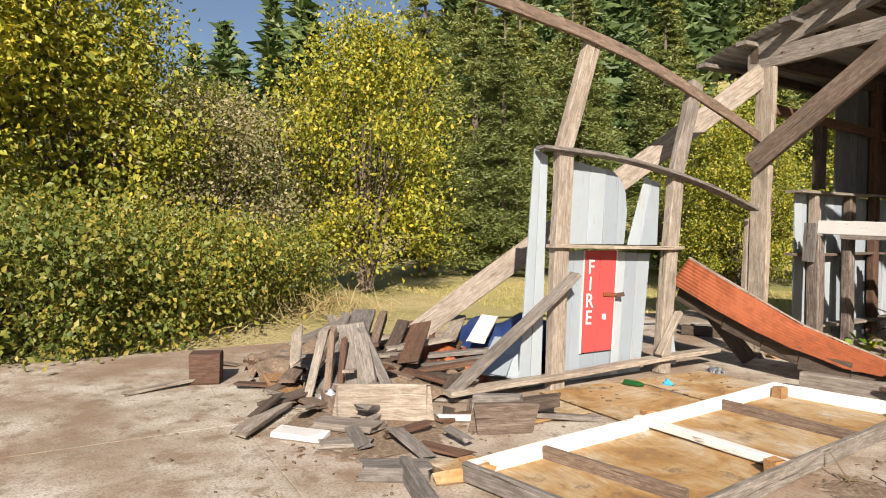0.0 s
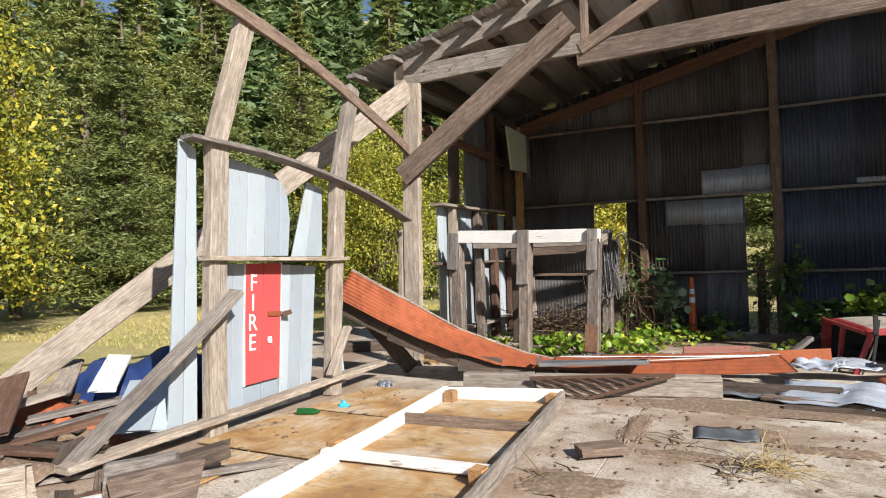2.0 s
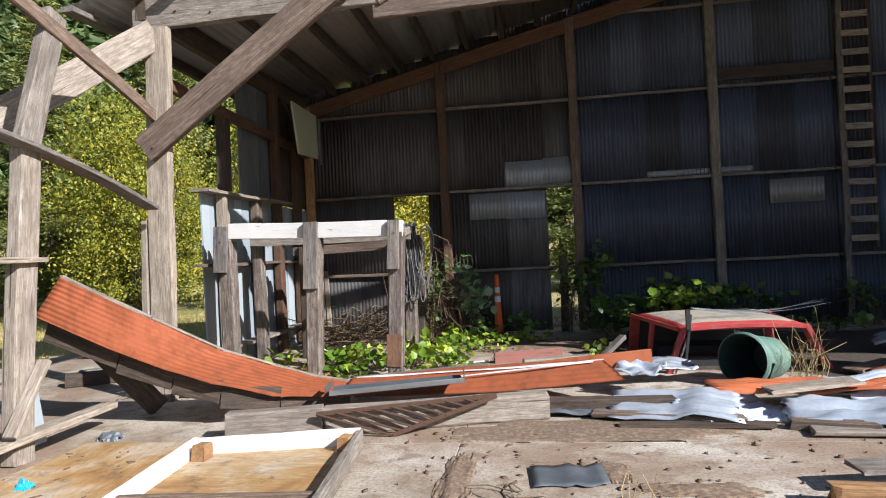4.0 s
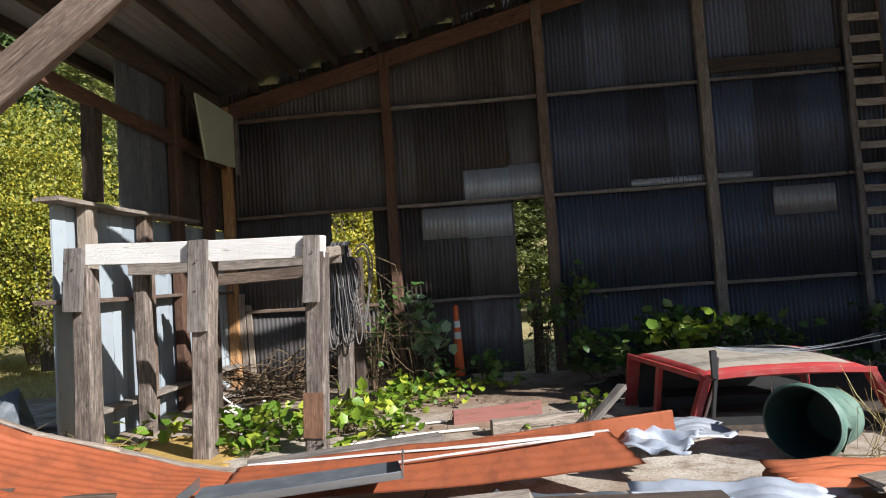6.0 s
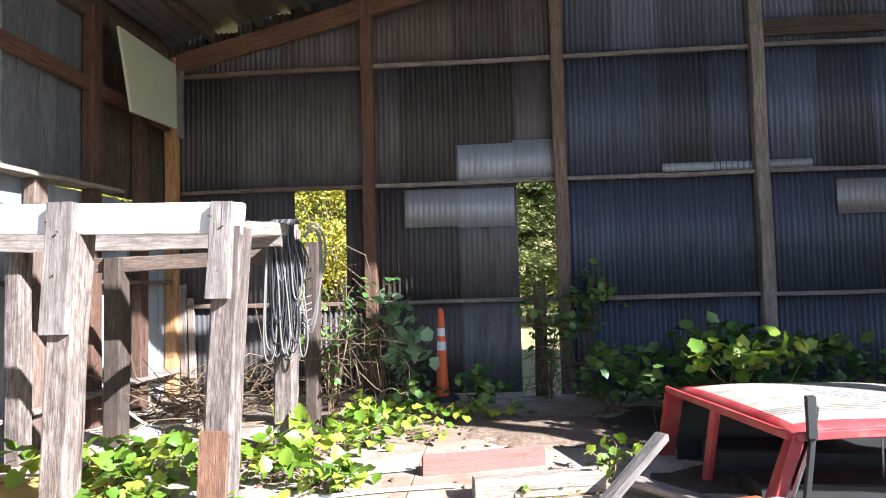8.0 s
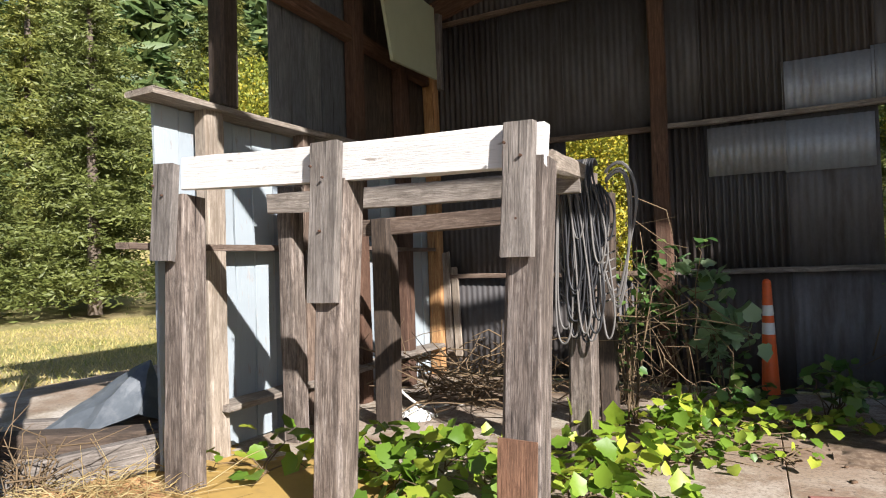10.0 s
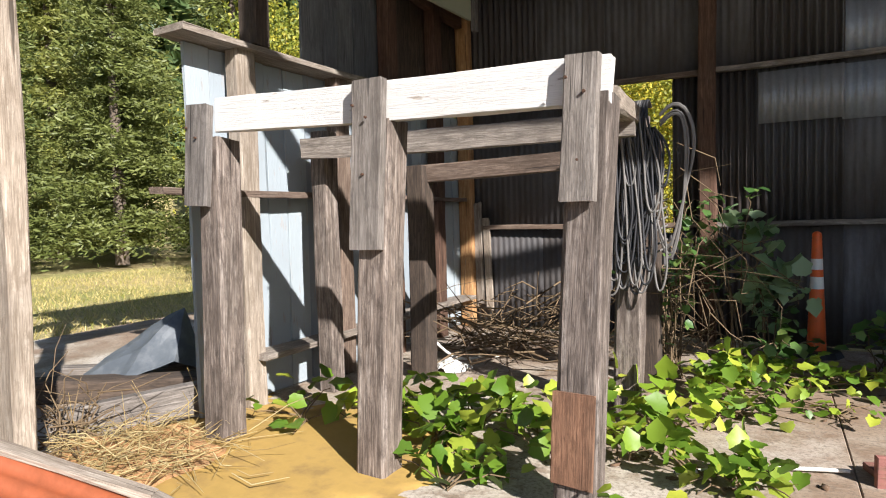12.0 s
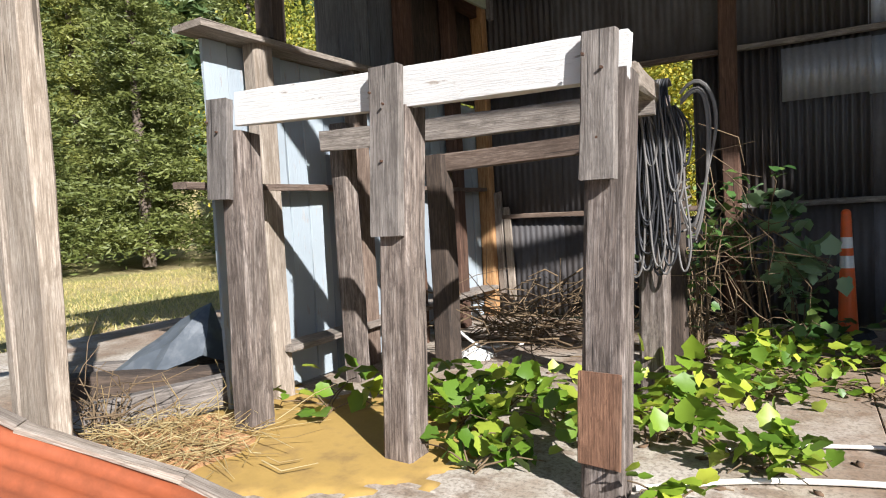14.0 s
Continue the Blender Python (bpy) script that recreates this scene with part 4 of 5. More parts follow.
def wire(name, pts, r, mat, label, category="cable", parent=None, group=""):
    """A bent wire, cable or pipe through the points, smoothed."""
    cu = bpy.data.curves.new(name, "CURVE")
    cu.dimensions, cu.bevel_depth, cu.bevel_resolution = "3D", r, 2
    sp = cu.splines.new("NURBS")
    sp.points.add(len(pts) - 1)
    for p, q in zip(sp.points, pts):
        p.co = (*q, 1)
    sp.use_endpoint_u, sp.order_u, sp.resolution_u = True, 3, 4
    ob = new(name, cu)
    me = bpy.data.meshes.new_from_object(ob.evaluated_get(bpy.context.evaluated_depsgraph_get()))
    bpy.data.objects.remove(ob)
    me.materials.clear()
    me.materials.append(mat)
    ob = new(name, me)
    if parent:
        ob.parent = parent
        ob.matrix_parent_inverse = parent.matrix_basis.inverted()
        return tagged(ob, label)
    return tagged(ob, label, category, group)


cab().location += Vector((-0.07, -0.16, -0.02))
bunch = empty("bent_metal_strip", "bundle of thin bent metal strips lying on the cab roof", "metal strip", (3.2, -3.7, 0.7))
for k in range(4):
    wire("strip", [(3.2, -3.78 + 0.03 * k, 0.69), (3.6, -3.7 + 0.02 * k, 0.60 + 0.012 * k), (4.1, -3.62 + 0.05 * k, 0.61 + 0.004 * (k % 2)), (4.35, -3.68 + 0.05 * k, 0.64 + 0.012 * ((k * 3) % 4)), (4.66 - 0.07 * (k % 3), -3.7 + 0.03 * k, 0.70 + 0.012 * k)], 0.0035, GREY_SHEET, "", parent=bunch)


def bin_():
    ob = empty("waste_bin", "teal green plastic bin lying on its side", "bin", (3.4, -4.9, 0.29))
    prof = [(0.0, 0.25), (0.02, 0.265), (0.05, 0.265), (0.055, 0.245), (0.16, 0.24), (0.165, 0.232), (0.52, 0.20), (0.54, 0.185), (0.54, 0.0), (0.525, 0.0), (0.525, 0.18), (0.06, 0.232), (0.0, 0.24)]
    s = 56
    verts, faces = [], []
    for x, r in prof:
        for k in range(s):
            a = 2 * math.pi * k / s
            verts.append((x, r * math.cos(a), r * math.sin(a)))
    for i in range(len(prof)):
        j = (i + 1) % len(prof)
        for k in range(s):
            faces.append((i * s + k, i * s + (k + 1) % s, j * s + (k + 1) % s, j * s + k))
    # Inner faces take the darkened copy, so the opening looks shaded.
    body = new("body", mesh_of("body", verts, faces, (BIN_GREEN, BIN_SHADED), False, [1 if k // s >= 8 else 0 for k in range(len(faces))]))
    body.matrix_world = frame_of((3.43, -4.60, 0.265), (3.81, -4.26, 0.22))
    adopt(body, ob)
    m = body.matrix_world
    for a in (60, 200):
        c, sn = math.cos(radians(a)), math.sin(radians(a))
        h = timber("grip", m @ Vector((0.09, 0.247 * c - 0.08 * sn, 0.247 * sn + 0.08 * c)), m @ Vector((0.09, 0.247 * c + 0.08 * sn, 0.247 * sn - 0.08 * c)), 0.03, 0.02, BLACK_TRIM, body)


bin_()


def cone():
    ob = empty("traffic_delineator", "tall orange delineator cone with two white bands", "traffic cone", (0.86, -0.32, 0))
    s = 20
    for name, z0, z1, mat in (("tube", 0.03, 0.56, ORANGE), ("band", 0.56, 0.66, BAND), ("tube", 0.66, 0.72, ORANGE), ("band", 0.72, 0.81, BAND), ("tube", 0.81, 1.0, ORANGE)):
        r0, r1 = 0.075 - 0.04 * z0, 0.075 - 0.04 * z1
        bm = bmesh.new()
        bmesh.ops.create_cone(bm, cap_ends=True, segments=s, radius1=r0, radius2=r1, depth=z1 - z0, matrix=Matrix.Translation((0, 0, (z0 + z1) / 2)))
        part(name, bm, mat, ob, smooth=False)
    bm = bmesh.new()
    bmesh.ops.create_cone(bm, cap_ends=True, segments=8, radius1=0.2, radius2=0.17, depth=0.05, matrix=Matrix.Translation((0, 0, 0.025)))
    part("base", bm, BLACK_TRIM, ob)
    bm = bmesh.new()
    bmesh.ops.create_uvsphere(bm, u_segments=12, v_segments=8, radius=0.036, matrix=Matrix.Translation((0, 0, 1.0)))
    part("knob", bm, ORANGE, ob)


cone()


# ---- fallen sheets ----
def strip_sheet(name, top, low, mat, label, wave=0.006, waves=9, thick=0.004):
    """A bent sheet between an upper and a lower edge, ribbed along its length."""
    n, m = 40, waves * 4
    verts, faces = [], []

    def along(pts, u):
        k = u * (len(pts) - 1)
        i = min(int(k), len(pts) - 2)
        f = k - i
        f = f * f * (3 - 2 * f) * 0.5 + f * 0.5
        return Vector(pts[i]).lerp(Vector(pts[i + 1]), f)

    for side in (0, 1):
        for i in range(n + 1):
            a, b = along(top, i / n), along(low, i / n)
            nrm = (b - a).cross(along(top, min(1, i / n + 0.05)) - along(top, max(0, i / n - 0.05))).normalized()
            for j in range(m + 1):
                p = a.lerp(b, j / m) + nrm * (wave * math.sin(2 * math.pi * waves * j / m) + 0.01 * noise.noise((i * 0.2, j * 0.1, 3)) + side * thick)
                verts.append(p)
    off = (n + 1) * (m + 1)
    for i in range(n):
        for j in range(m):
            a = i * (m + 1) + j
            q = (a, a + 1, a + m + 2, a + m + 1)
            faces += [q, tuple(off + k for k in q[::-1])]
    for i in range(n):
        for j in (0, m):
            a = i * (m + 1) + j
            faces.append((a, a + m + 1, off + a + m + 1, off + a))
    for j in range(m):
        for i in (0, n):
            a = i * (m + 1) + j
            faces.append((a, off + a, off + a + 1, a + 1))
    c = Vector(low[len(low) // 2])
    ob = new(name, mesh_of(name, [Vector(v) - c for v in verts], faces, mat, True))
    ob.location = c
    return tagged(ob, label, "metal sheet")


TOP = [(-2.70, -5.92, 1.38), (-2.0, -5.68, 0.96), (-1.5, -5.36, 0.60), (-1.1, -5.1, 0.40), (-0.7, -5.0, 0.26), (-0.25, -4.95, 0.17)]
LOW = [(-2.86, -6.05, 1.05), (-2.2, -6.0, 0.74), (-1.72, -5.95, 0.54), (-1.3, -5.92, 0.40), (-0.85, -5.7, 0.24), (-0.3, -5.4, 0.15)]
strip = strip_sheet("fallen_roof_strip", TOP, LOW, RUST, "curved strip of rust-red roof metal sagging to the ground")
for a, b in zip(TOP[:-1], TOP[1:]):
    timber("edge_flashing", Vector(a) + Vector((0, 0.02, 0.012)), Vector(b) + Vector((0, 0.02, 0.012)), 0.06, 0.02, PALE_WOOD, strip, seg=2)
for a, b in zip(LOW[:-1], LOW[1:]):
    timber("under_board", Vector(a) + Vector((0.02, 0.12, -0.14)), Vector(b) + Vector((0.02, 0.12, -0.1 if b[2] > 0.3 else -0.06)), 0.05, 0.2, DARK_WOOD, strip, seg=2)
timber("fallen_purlin", (-2.95, -5.5, 0.95), (-2.2, -5.3, 0.05), 0.08, 0.2, DARK_WOOD, label="dark fallen purlin under the rusty strip", category="timber")
run = strip_sheet("fallen_roof_strip", [(-0.36, -4.93, 0.22), (0.2, -4.86, 0.26), (0.85, -4.82, 0.30), (1.5, -4.86, 0.33), (2.1, -4.93, 0.35)],
                  [(-0.36, -5.38, 0.15), (0.3, -5.3, 0.13), (1.1, -5.21, 0.13), (1.7, -5.2, 0.17), (2.26, -5.2, 0.22)], RUST, "long rust-red roof strip lying across the fallen boards", 0.004, 5)
timber("edge_flashing", (-0.3, -4.92, 0.235), (2.1, -4.92, 0.36), 0.03, 0.012, WHITE_PAINT, run, sag=0.02)
timber("fold_edge", (0.55, -5.06, 0.235), (2.0, -4.96, 0.345), 0.012, 0.014, WHITE_PAINT, run, wear=0.002, label="bare bright folded edge")
timber("fascia_board", (1.0, -4.75, 0.2), (2.6, -4.55, 0.3), 0.04, 0.16, RUST, label="rust-brown painted fascia board behind the first", category="board")
timber("fallen_beam", (-0.4, -4.7, 0.10), (0.95, -4.25, 0.12), 0.2, 0.18, GREY_WOOD, label="pale grey squared beam lying behind the fascia", category="timber")
timber("fallen_beam", (0.2, -5.5, 0.06), (2.6, -5.5, 0.08), 0.14, 0.12, DARK_WOOD, label="dark beam lying under the fallen sheets", category="timber")

grate = empty("slotted_metal_tray", "dark slotted metal grating leaning against the pale timber", "metal tray", (0.2, -6.0, 0.24))
TA, TB, TC = Vector((-0.27, -6.19, 0.20)), Vector((0.33, -6.13, 0.012)), Vector((1.14, -5.86, 0.25))
for a, b in ((TA, TC), (TB, TC)):
    timber("side_rail", a, b, 0.022, 0.035, IRON, grate, wear=0.001)
for k in range(9):
    u = 0.92 * k / 9
    timber("slat", TA.lerp(TC, u), TB.lerp(TC, u), 0.03, 0.012, IRON, grate, wear=0.0005, seg=2)


def crumpled(x, y, z, w, h, yaw, pitch, roll, mat, label, seed, crush=0.12, ragged=0.018):
    def bend(u, v):
        return (0, crush * noise.noise((u * 2.2 + seed, v * 2.2, seed)) + 0.5 * crush * noise.noise((u * 6 + seed, v * 5, seed)) + 0.3 * crush * abs(noise.noise((u * 11 + seed, v * 12, seed))), 0)
    ob = new("crumpled_sheet", corrugated_mesh(w, h, mat, pitch=0.085, amp=0.012, rows=14, bend=bend, ragged=ragged, thick=0.003))
    ob.matrix_world = pose(x, y, z, 90 + pitch, roll, yaw)
    return tagged(ob, label, "metal sheet", "fallen roof sheets")


L = "crumpled bright galvanised roof sheet fallen on the slab"
LR = "fallen roof sheet with rust-red paint and torn edge"
P = "pale blue-grey corrugated sheet on the slab"
for k, (x, y, z, dep, ln, yaw, pitch, roll, m, lab) in enumerate((
        (2.02, -5.8, 0.05, 0.55, 1.0, 76, -1, -9, BRIGHT_SHEET, L), (2.15, -4.85, 0.2, 0.4, 0.45, 62, -4, -6, BRIGHT_SHEET, L),
        (2.75, -6.0, 0.03, 0.5, 0.8, 112, 2, -8, BRIGHT_SHEET, L), (2.3, -4.55, 0.16, 0.35, 0.8, 100, 1, -5, GALV_PALE, P),
        (3.3, -5.95, 0.04, 0.5, 1.1, 70, -2, -9, BRIGHT_SHEET, L), (2.9, -5.5, 0.13, 0.35, 1.75, 87, -1, -8, RUST, LR),
        (4.0, -5.75, 0.05, 0.6, 1.2, 104, -3, -12, BRIGHT_SHEET, L), (4.3, -5.35, 0.12, 0.5, 1.4, 80, -3, -10, RUST, LR),
        (5.3, -3.2, 0.14, 0.4, 0.8, 60, -12, -12, GALV_PALE, "pale corrugated offcut propped on debris"),
        (4.5, -5.2, 0.06, 0.4, 1.2, 100, -3, -8, RUST, LR), (1.3, -5.6, 0.04, 0.4, 0.8, 84, 0, -6, GREY_SHEET, "dull grey flat metal sheet under the fascia"))):
    crumpled(x, y, z, dep, ln, yaw, pitch, roll, m, lab, k + 1, 0.075, 0.03)
ch = empty("metal_channel", "blue-grey folded metal channel lying on timbers", "metal channel", (0.2, -5.4, 0.28))
timber("web", (-0.32, -5.62, 0.26), (0.80, -5.32, 0.285), 0.34, 0.01, GREY_SHEET, ch, wear=0.002)
timber("flange", (-0.30, -5.79, 0.275), (0.83, -5.49, 0.30), 0.008, 0.045, CHROME, ch, wear=0.002)
timber("end_flap", (-0.33, -5.79, 0.30), (-0.36, -5.48, 0.30), 0.008, 0.06, CHROME, ch, wear=0.002)
timber("end_flap", (0.84, -5.49, 0.32), (0.80, -5.18, 0.33), 0.008, 0.07, CHROME, ch, wear=0.002)
ob = new("metal_offcut", corrugated_mesh(0.46, 0.36, GREY_SHEET, pitch=0.2, amp=0.006, rows=6, ragged=0.02, thick=0.003))
ob.matrix_world = pose(1.40, -6.83, 0.012, 90, 0, 4)
tagged(ob, "flat grey metal offcut lying on the slab", "metal sheet")
for k, (p0, p1, w, h, m) in enumerate((((1.9, -5.65, 0.05), (3.0, -5.95, 0.06), 0.14, 0.04, BROWN_WOOD), ((2.1, -5.95, 0.03), (3.2, -6.0, 0.03), 0.1, 0.04, DARK_WOOD),
                                       ((3.33, -5.98, 0.04), (3.85, -6.12, 0.05), 0.12, 0.07, BROWN_WOOD), ((3.4, -6.15, 0.03), (4.1, -6.2, 0.03), 0.18, 0.03, PALE_WOOD),
                                       ((2.98, -7.4, 0.06), (3.9, -7.45, 0.06), 0.1, 0.12, FRESH_WOOD), ((3.2, -7.2, 0.14), (4.0, -7.1, 0.15), 0.2, 0.03, GREY_WOOD),
                                       ((3.3, -5.6, 0.2), (4.0, -5.5, 0.24), 0.2, 0.03, PALE_WOOD), ((4.2, -5.9, 0.1), (4.9, -5.8, 0.12), 0.14, 0.1, DARK_WOOD),
                                       ((4.6, -4.2, 0.06), (5.3, -3.7, 0.08), 0.2, 0.04, BROWN_WOOD), ((4.9, -4.3, 0.12), (5.2, -4.1, 0.16), 0.12, 0.05, PALE_WOOD),
                                       ((0.70, -7.95, 0.05), (1.0, -7.75, 0.05), 0.2, 0.06, BROWN_WOOD))):
    timber("loose_board", p0, p1, w, h, m, label="weathered loose board among the fallen sheets", category="board", group="loose boards", chew=0.03)
timber("red_board", (0.95, -3.05, 0.07), (1.80, -2.78, 0.07), 0.03, 0.15, RED_OLD, label="faded red painted board on edge on the slab", category="board")
timber("red_board", (0.95, -2.95, 0.03), (1.75, -2.7, 0.03), 0.2, 0.03, RED_OLD, label="faded red painted board lying flat on the slab", category="board")
timber("new_timber", (1.32, -3.50, 0.07), (2.12, -3.32, 0.07), 0.14, 0.13, PALE_WOOD, label="pale short squared timber on the slab", category="timber")
timber("broken_stick", (2.10, -3.62, 0.03), (2.50, -3.35, 0.34), 0.09, 0.05, GREY_WOOD, label="grey broken board end propped up", category="board", chew=0.02)
timber("broken_stick", (2.32, -3.42, 0.09), (2.75, -3.75, 0.04), 0.1, 0.05, GREY_WOOD, label="grey broken board end lying down", category="board", chew=0.02)
timber("stub_post", (1.99, -0.1, 0), (2.0, -0.1, 1.28), 0.14, 0.1, DARK_WOOD, label="dark broken stub of a post at the wall", category="post", up=(0, 1, 0), chew=0.04)

# ---- hanging board in the corner ----
sg = empty("hanging_board", "pale green-grey board hung tilted under the roof corner", "board", (-2.0, -1.2, 3.0))
bm = bmesh.new()
quad = [(-2.1, -1.72, 3.92), (-2.1, -0.64, 3.91), (-2.1, -0.62, 3.17), (-2.1, -1.5, 3.13)]
vs = [bm.verts.new(Vector(p) - sg.location + Vector((d, 0, 0))) for d in (0, -0.03) for p in quad]
for f in ((0, 1, 2, 3), (7, 6, 5, 4), (0, 4, 5, 1), (1, 5, 6, 2), (2, 6, 7, 3), (3, 7, 4, 0)):
    bm.faces.new([vs[i] for i in f])
part("panel", bm, SIGN_MAT, sg)
timber("hanger", (-2.16, -1.3, 3.5), (-2.5, -1.3, 4.2), 0.05, 0.05, DARK_WOOD, sg)
timber("bracket", (-2.1, -0.54, 3.08), (-2.1, -0.54, 3.88), 0.08, 0.05, GREY_WOOD, sg, up=(1, 0, 0))

# ---- letters and handles of the red doors ----
for i, chs in enumerate("FIRE"):
    cu = bpy.data.curves.new("letter", "FONT")
    cu.body, cu.size, cu.extrude, cu.align_x = chs, 0.235, 0.0015, "CENTER"
    ob = new("letter", cu)
    me = bpy.data.meshes.new_from_object(ob.evaluated_get(bpy.context.evaluated_depsgraph_get()))
    bpy.data.objects.remove(ob)
    me.materials.clear()
    me.materials.append(WHITE_LETTER)
    ob = new("letter", me)
    ob.matrix_world = pose(-2.4935, -7.868 - 0.012 * i, 1.235 - 0.193 * i, 90, 0, 90) @ Matrix.Rotation(radians(-3.3), 4, "Z") @ Matrix.Diagonal((0.9, 0.98, 1, 1))
    tagged(adopt(ob, fire), "white painted block letter")
timber("door_handle", (-2.46, -7.50, 0.97), (-2.40, -7.43, 0.99), 0.04, 0.05, IRON, fire)
timber("door_latch", (-2.485, -7.68, 0.99), (-2.485, -7.49, 0.98), 0.02, 0.045, RUST, fire)
timber("keyhole_plate", (-2.487, -7.66, 0.70), (-2.487, -7.66, 0.76), 0.05, 0.01, WHITE_PAINT, fire, up=(1, 0, 0))


# ---- debris pile outside ----
PILE = (
    ((-2.42, -10.98, 0.17), (-2.0, -10.25, 0.17), 0.04, 0.34, PALE_WOOD), ((-2.35, -11.15, 0.05), (-1.9, -10.8, 0.07), 0.22, 0.05, PALE_WOOD),
    ((-2.3, -11.5, 0.03), (-2.02, -11.25, 0.03), 0.2, 0.05, WHITE_PAINT), ((-1.85, -11.3, 0.03), (-1.7, -10.95, 0.04), 0.14, 0.04, GREY_WOOD),
    ((-1.95, -11.0, 0.08), (-1.6, -11.05, 0.04), 0.12, 0.03, GREY_WOOD), ((-2.9, -10.75, 0.12), (-5.1, -9.55, 0.62), 0.30, 0.06, GREY_WOOD),
    ((-3.0, -10.9, 0.06), (-4.9, -9.9, 0.58), 0.12, 0.10, GREY_WOOD), ((-2.9, -10.55, 0.10), (-5.0, -9.3, 0.55), 0.10, 0.14, BROWN_WOOD),
    ((-3.15, -11.0, 0.05), (-4.3, -10.2, 0.45), 0.05, 0.18, DARK_WOOD), ((-2.95, -10.4, 0.06), (-4.6, -9.2, 0.5), 0.16, 0.05, DARK_WOOD),
    ((-3.3, -10.7, 0.22), (-3.9, -10.3, 0.30), 0.5, 0.05, DARK_WOOD), ((-4.8, -10.6, 0.3), (-5.2, -9.6, 0.55), 0.16, 0.05, GREY_WOOD),
    ((-3.6, -9.7, 0.2), (-5.0, -8.9, 0.42), 0.22, 0.04, RED_BROWN_WOOD), ((-3.2, -9.6, 0.1), (-4.3, -8.6, 0.25), 0.3, 0.03, RED_BROWN_WOOD),
    ((-2.8, -9.9, 0.05), (-4.4, -9.7, 0.16), 0.14, 0.05, FRESH_WOOD), ((-3.8, -9.0, 0.35), (-4.8, -8.2, 0.5), 0.2, 0.03, PALE_WOOD),
    ((-2.55, -9.2, 0.2), (-3.1, -8.6, 0.45), 0.3, 0.03, BLUE_WASH), ((-2.6, -8.95, 0.16), (-2.9, -8.5, 0.6), 0.24, 0.03, BLUE_WASH),
    ((-3.3, -8.9, 0.42), (-3.9, -8.3, 0.6), 0.22, 0.03, WHITE_PAINT), ((-1.75, -9.95, 0.14), (-1.55, -9.6, 0.14), 0.07, 0.28, GREY_WOOD),
    ((-1.55, -10.08, 0.13), (-1.35, -9.6, 0.13), 0.08, 0.26, BROWN_WOOD), ((-1.7, -9.6, 0.13), (-1.4, -9.3, 0.22), 0.16, 0.1, DARK_WOOD),
    ((-1.98, -10.15, 0.03), (-1.78, -9.85, 0.04), 0.06, 0.05, WHITE_PAINT), ((-1.15, -11.25, 0.05), (-0.9, -10.85, 0.05), 0.2, 0.1, GREY_WOOD),
    ((-0.98, -11.0, 0.08), (-0.35, -11.15, 0.06), 0.08, 0.15, GREY_WOOD), ((-0.85, -10.85, 0.06), (-0.75, -10.5, 0.06), 0.2, 0.1, PLYWOOD),
    ((-5.0, -10.9, 0.12), (-3.9, -10.2, 0.25), 0.3, 0.03, BROWN_WOOD), ((-4.2, -11.0, 0.06), (-3.3, -11.1, 0.05), 0.3, 0.05, FRESH_WOOD),
    ((-5.6, -10.6, 0.1), (-4.7, -9.6, 0.35), 0.14, 0.05, BROWN_WOOD), ((-4.9, -9.9, 0.15), (-6.2, -9.6, 0.4), 0.16, 0.04, PALE_WOOD),
    ((-3.5, -11.1, 0.03), (-2.7, -11.0, 0.08), 0.14, 0.04, BROWN_WOOD), ((-2.6, -9.85, 0.03), (-2.2, -9.3, 0.03), 0.14, 0.03, GREY_WOOD),
)
for p0, p1, w, h, m in PILE:
    timber("salvage_board", p0, p1, w, h, m, label="weathered board thrown on the debris pile", category="board", group="debris pile boards", chew=0.04)
for p0, p1, w, h, m, lab in (
        ((-3.05, -11.02, 0.02), (-3.25, -10.78, 0.70), 0.09, 0.04, GREY_WOOD, "grey splintered plank standing steeply on the debris pile"),
        ((-2.93, -10.88, 0.02), (-3.28, -10.68, 0.68), 0.07, 0.05, BROWN_WOOD, "grey splintered plank standing steeply on the debris pile"),
        ((-2.80, -10.55, 0.16), (-3.40, -10.42, 0.68), 0.30, 0.06, GREY_WOOD, "broad weathered grey board end leaning on the debris pile"),
        ((-2.62, -10.30, 0.05), (-3.25, -10.36, 0.66), 0.10, 0.05, GREY_WOOD, "grey splintered plank leaning on the debris pile"),
        ((-2.98, -10.72, 0.02), (-3.15, -10.60, 0.60), 0.06, 0.04, RED_BROWN_WOOD, "reddish broken lath standing in the debris pile"),
        ((-3.0, -11.15, 0.45), (-3.6, -10.95, 0.66), 0.12, 0.03, PALE_WOOD, "pale torn board end on top of the debris pile"),
        ((-3.1, -9.9, 0.3), (-3.9, -9.3, 0.58), 0.22, 0.03, RED_BROWN_WOOD, "rust-brown curled board on the debris pile")):
    timber("salvage_board", p0, p1, w, h, m, label=lab, category="board", group="debris pile boards", up=(0.75, -0.6, 0.28), chew=0.06)
rp = random.Random(11)
for _ in range(70):
    x, y = rp.gauss(-3.1, 0.7), rp.gauss(-10.55, 0.5)
    a, ln = rp.uniform(0, 6.28), rp.uniform(0.12, 0.45)
    z = max(0.02, 0.22 - 0.2 * abs(x + 3.6) - 0.15 * abs(y + 10.1)) + rp.uniform(0.0, 0.06)
